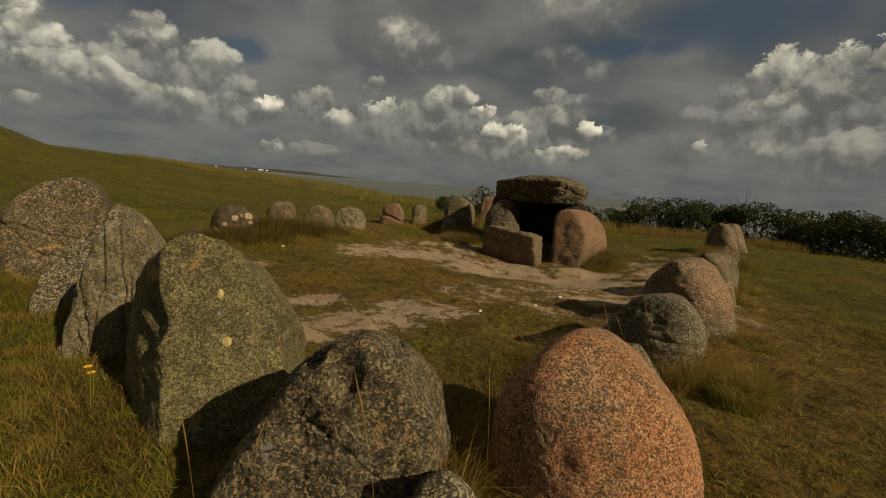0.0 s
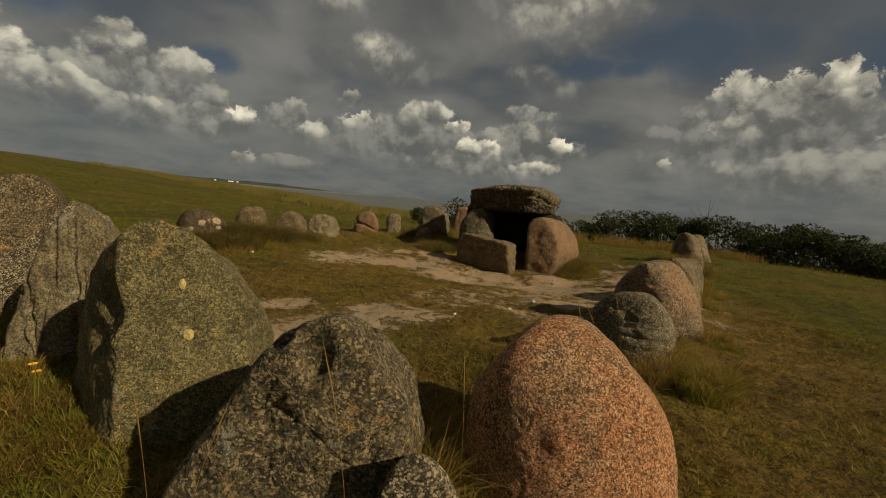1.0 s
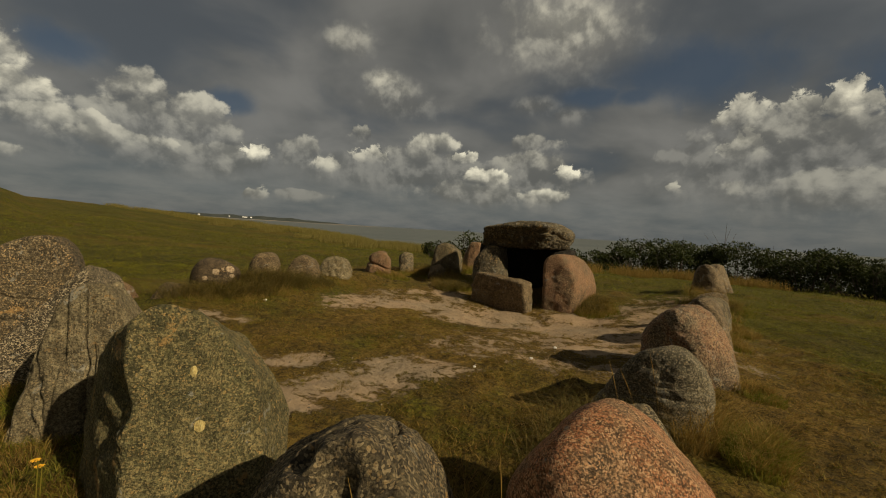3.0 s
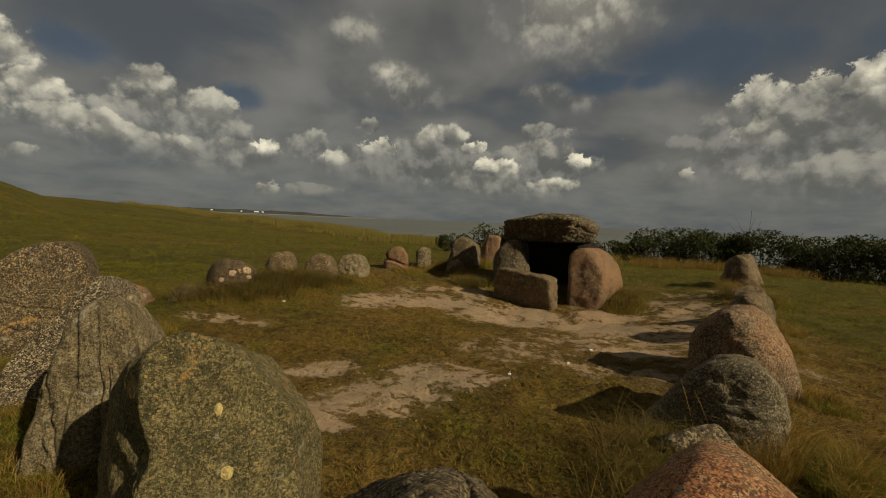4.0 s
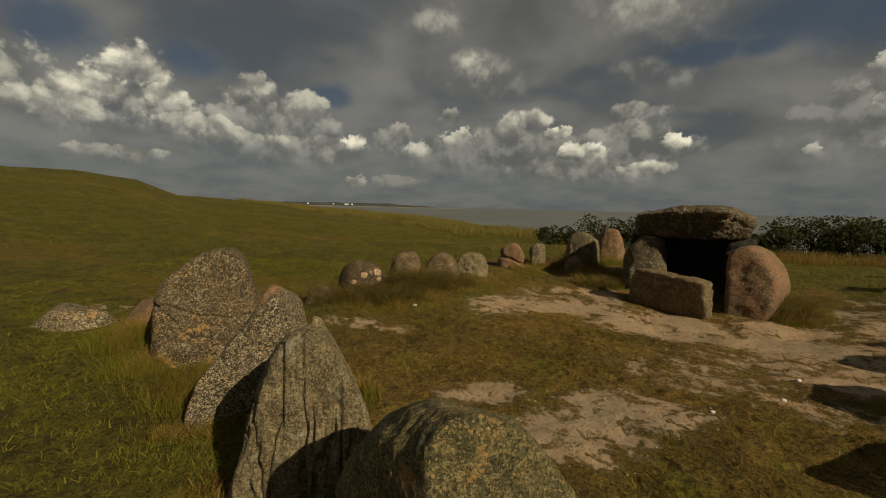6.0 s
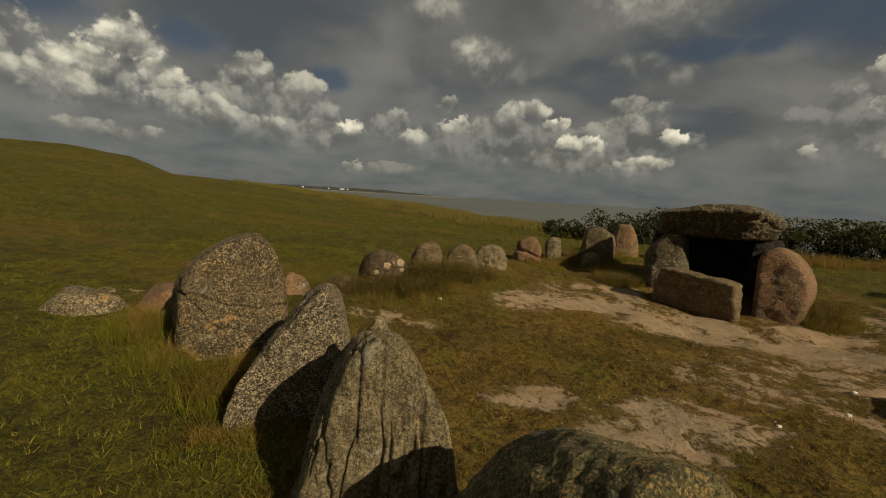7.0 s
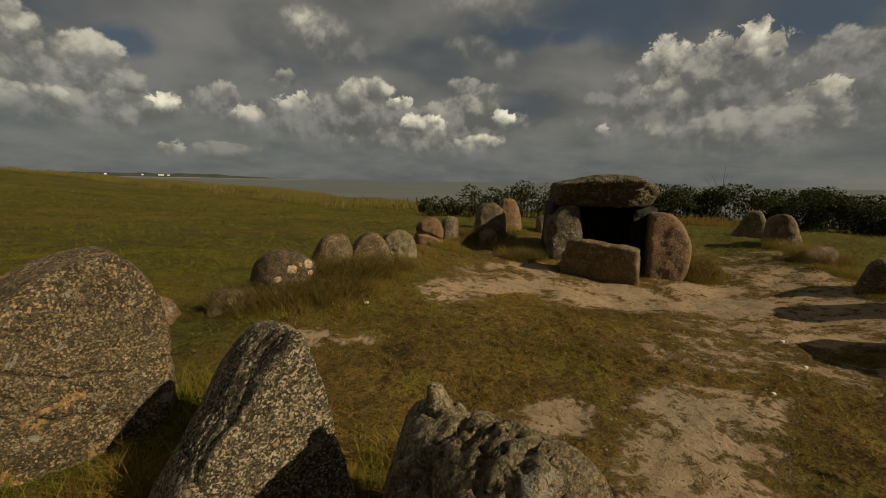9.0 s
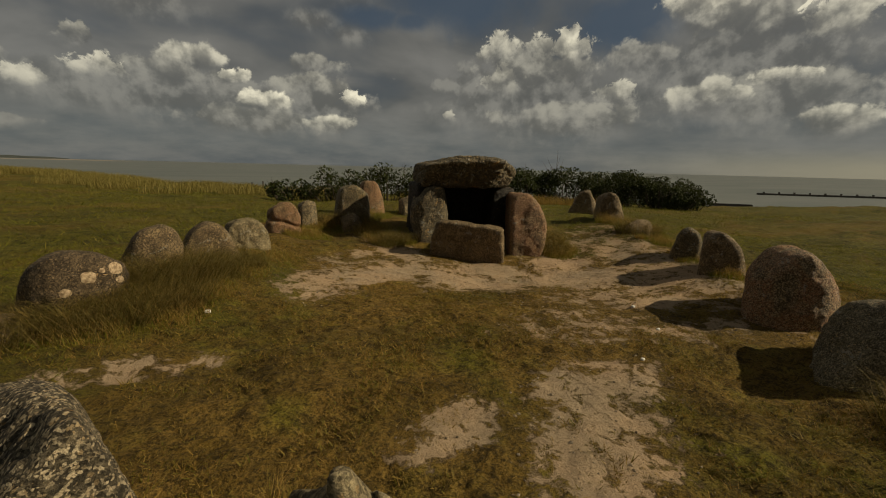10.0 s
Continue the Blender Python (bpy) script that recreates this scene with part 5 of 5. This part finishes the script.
# ---------------------------------------------------------------- shrubs
def leaves(n, centres, radii, size, mat, name):
    """A crown of separate leaves spread over and inside overlapping uneven clumps."""
    pick = RNG.randint(0, len(centres), n)
    d = RNG.randn(n, 3)
    d /= np.linalg.norm(d, axis=1)[:, None]
    depth = 1 - 0.35 * RNG.rand(n) ** 2
    p = centres[pick] + d * (radii[pick] * depth)[:, None] * (1, 1, 0.8)
    gap = fbm(p[:, 0] * 1.9, p[:, 1] * 1.9, p[:, 2] * 1.9, 3)
    p = p[gap > 0.40]
    n = len(p)
    t = RNG.randn(n, 3)
    t /= np.linalg.norm(t, axis=1)[:, None]
    b = np.cross(t, RNG.randn(n, 3))
    b /= np.linalg.norm(b, axis=1)[:, None]
    s = size * (0.6 + 0.8 * RNG.rand(n))[:, None]
    v = np.stack([p - t * s, p + b * s * 0.45, p + t * s, p - b * s * 0.45], 1).reshape(-1, 3)
    return mesh_np(name, v, np.arange(4 * n).reshape(-1, 4), mat, False)


def limb_mesh(name, segments, mat):
    """Tapered limbs: start, end, radius at each end."""
    v, f = [], []
    for a, b, r0, r1 in segments:
        a, b = Vector(a), Vector(b)
        q = (b - a).to_track_quat("Z", "Y")
        base = len(v)
        for p, r in ((a, r0), (b, r1)):
            v += [p + q @ Vector((r * math.cos(k * 1.2566), r * math.sin(k * 1.2566), 0)) for k in range(5)]
        f += [(base + k, base + (k + 1) % 5, base + 5 + (k + 1) % 5, base + 5 + k) for k in range(5)]
    return mesh_np(name, np.array([p[:] for p in v]), np.array(f), mat)


def shrub(x, y, width, deep, tall, count, label, turn=0.0, twigs=6, bare=0.35, leaf=0.05):
    rs = np.random.RandomState(int(1000 + 97 * x + 13 * y) % 100000)
    z = float(ground_z(x, y))
    top = new("shrub")
    top.location, top.rotation_euler = (x, y, z), (0, 0, radians(turn))
    m = int(9 + width * 7)
    c = np.stack([(rs.rand(m) - 0.5) * width, (rs.rand(m) - 0.5) * deep, tall * (0.10 + 0.65 * rs.rand(m))], 1)
    c[:, 2] *= 1 - 0.45 * (np.abs(c[:, 0]) / (width / 2)) ** 3
    rad = tall * (0.20 + 0.16 * rs.rand(m))
    part("crown", leaves(count, c, rad, leaf, LEAF, "crown"), top, "dense dark green leaves")
    segs = []
    for k in range(m):
        root = (c[k][0] * 0.6, c[k][1] * 0.6, -0.05)
        segs.append((root, tuple(c[k]), 0.022, 0.010))
        for _ in range(3):
            tip = c[k] + (rs.rand(3) - 0.5) * 2 * rad[k] * (1, 1, 0.5) + (0, 0, rad[k] * 0.6)
            segs.append((tuple(c[k]), tuple(tip), 0.008, 0.003))
    for k in range(twigs):
        b = c[rs.randint(m)]
        tip = b + ((rs.rand() - 0.5) * 0.4, (rs.rand() - 0.5) * 0.4, rad[0] * 1.0 + bare * (0.4 + rs.rand()))
        segs.append((tuple(b), tuple(tip), 0.008, 0.003))
    tagged(part("branchwork", limb_mesh("branchwork", segs, TWIG), top, "thin dark bare twigs"), kind="stuff")
    return tagged(top, label, "shrub", "shrubs along the bank")


for x, y, w, dp, h, n, turn in ((6.7, 17.6, 1.8, 1.2, 0.8, 3500, 0), (8.3, 17.8, 2.6, 1.8, 1.35, 9000, 0), (10.2, 17.5, 2.8, 2.0, 1.55, 10000, -5), (12.0, 16.6, 2.8, 2.0, 1.62, 10000, -30),
                                (13.4, 15.2, 2.6, 2.0, 1.55, 9000, -50), (14.5, 13.6, 2.4, 1.8, 1.30, 8000, -60), (14.9, 12.7, 1.4, 1.2, 0.8, 3500, -60), (15.6, 16.2, 3.0, 2.0, 1.45, 7000, -20),
                                (18.0, 15.4, 2.6, 2.0, 1.35, 7000, -30)):
    shrub(x, y, w, dp, h * 1.12, n, "dark-leaved dense wild rose bush on the bank above the sea", turn, 3, 0.12)
for x, y, w, dp, h, n, turn in ((1.6, 17.6, 2.4, 1.2, 1.25, 4500, 0), (3.4, 17.2, 2.2, 1.2, 1.45, 4500, 0), (0.0, 18.2, 1.8, 1.0, 0.8, 2000, 0), (4.7, 17.0, 1.6, 1.0, 1.1, 2500, 0)):
    shrub(x, y, w, dp, h, n, "loose dark-leaved bush with bare twigs behind the chamber", turn, 5, 0.2)
dead = new("shrub")
dead.location = (11.45, 16.85, 0.4)
part("branchwork", limb_mesh("branchwork", [((0, 0, 0.6), (0.02, 0, 2.1), 0.015, 0.004), ((0, 0, 0.9), (-0.5, 0.1, 1.75), 0.010, 0.003), ((0.1, 0, 0.9), (0.5, 0.1, 1.7), 0.010, 0.003),
                                        ((0, 0, 1.2), (0.22, 0.05, 1.85), 0.008, 0.003), ((-0.2, 0, 0.9), (-0.8, 0.1, 1.6), 0.008, 0.003), ((0, 0, 0.0), (0, 0, 0.95), 0.02, 0.015)], TWIG), dead)
tagged(dead, "bare dead twigs sticking up out of the hedge", "shrub", "shrubs along the bank")


# ---------------------------------------------------------------- small things
def flower(x, y, h):
    z = float(ground_z(x, y))
    top = new("flower")
    top.location = (x, y, z)
    part("stem", limb_mesh("stem", [((0, 0, 0), (0.01, 0, h), 0.003, 0.002)], LAWN), top)
    bm = bmesh.new()
    for k in range(9):
        a = 2 * math.pi * k / 9
        c, s = math.cos(a), math.sin(a)
        v = [bm.verts.new((c * r - s * w, s * r + c * w, h + q)) for r, w, q in ((0.002, 0, 0), (0.011, -0.005, 0.003), (0.020, 0, 0.001), (0.011, 0.005, 0.003))]
        bm.faces.new(v)
    me = bpy.data.meshes.new("petals")
    bm.to_mesh(me)
    bm.free()
    me.materials.append(FLOWER)
    part("petals", me, top, "orange-yellow petals")
    tagged(top, "small orange-yellow flower in the grass", "flower", "yellow flowers")


flower(-1.62, 1.78, 0.22)
flower(-1.66, 1.84, 0.18)
for x, y, s in ((-2.43, 5.95, 0.022), (0.95, 4.3, 0.016), (1.35, 4.85, 0.018), (0.35, 4.0, 0.014)):
    ob = new("pebble", boulder_mesh("pebble", PEBBLE, [(1, 0, 0, s), (-1, 0, 0, s), (0, 1, 0, s * 0.8), (0, -1, 0, s * 0.8), (0, 0, 1, s * 0.6), (0, 0, -1, s * 0.6)], 6, 3, 0.001, int(s * 1000)))
    ob.location = (x, y, float(ground_z(x, y)) + s * 0.3)
    tagged(ob, "small white pebble lying on the turf", "pebble", "pebbles on the turf")


def litter():
    """Short bleached straws lying flat on the turf."""
    n = 900
    x, y = -4 + 8.5 * RNG.rand(n), 1.4 + 6.5 * RNG.rand(n)
    a, q = RNG.rand(n) * 2 * np.pi, 0.02 + 0.05 * RNG.rand(n)
    z = ground_z(x, y) + 0.016
    ex, ey = x + q * np.cos(a), y + q * np.sin(a)
    sx, sy = -0.0012 * np.sin(a), 0.0012 * np.cos(a)
    ez = ground_z(ex, ey) + 0.02
    v = np.stack([np.stack([x - sx, y - sy, z], 1), np.stack([x + sx, y + sy, z], 1), np.stack([ex + sx, ey + sy, ez], 1), np.stack([ex - sx, ey - sy, ez], 1)], 1).reshape(-1, 3)
    tagged(new("straw_litter", mesh_np("straw_litter", v, np.arange(4 * n).reshape(-1, 4), STRAW, False)), "bleached bits of straw scattered over the turf", "straw", kind="stuff")


def gravel():
    """Grit and small clods on the bare sand."""
    n = 9000
    x, y = -2.5 + 7.5 * RNG.rand(n), 2.8 + 6.5 * RNG.rand(n)
    ok = sand_mask(x, y) > 0.05
    x, y = x[ok], y[ok]
    n = len(x)
    s = (0.003 + 0.009 * RNG.rand(n) ** 4)[:, None, None]
    octa = np.array([(1, 0, 0), (0, 1, 0), (-1, 0, 0), (0, -1, 0), (0, 0, 0.8), (0, 0, -0.8)])
    v = octa[None] * s * (0.6 + 0.8 * RNG.rand(n, 6, 1)) + np.stack([x, y, ground_z(x, y) + 0.002], 1)[:, None]
    f = np.array([(0, 1, 4), (1, 2, 4), (2, 3, 4), (3, 0, 4), (1, 0, 5), (2, 1, 5), (3, 2, 5), (0, 3, 5)])
    faces = (np.arange(n)[:, None, None] * 6 + f[None]).reshape(-1, 3)
    tagged(new("grit", mesh_np("grit", v.reshape(-1, 3), faces, GRIT, False)), "loose grit and small clods on the trodden sand", "grit", kind="stuff")


litter()
gravel()
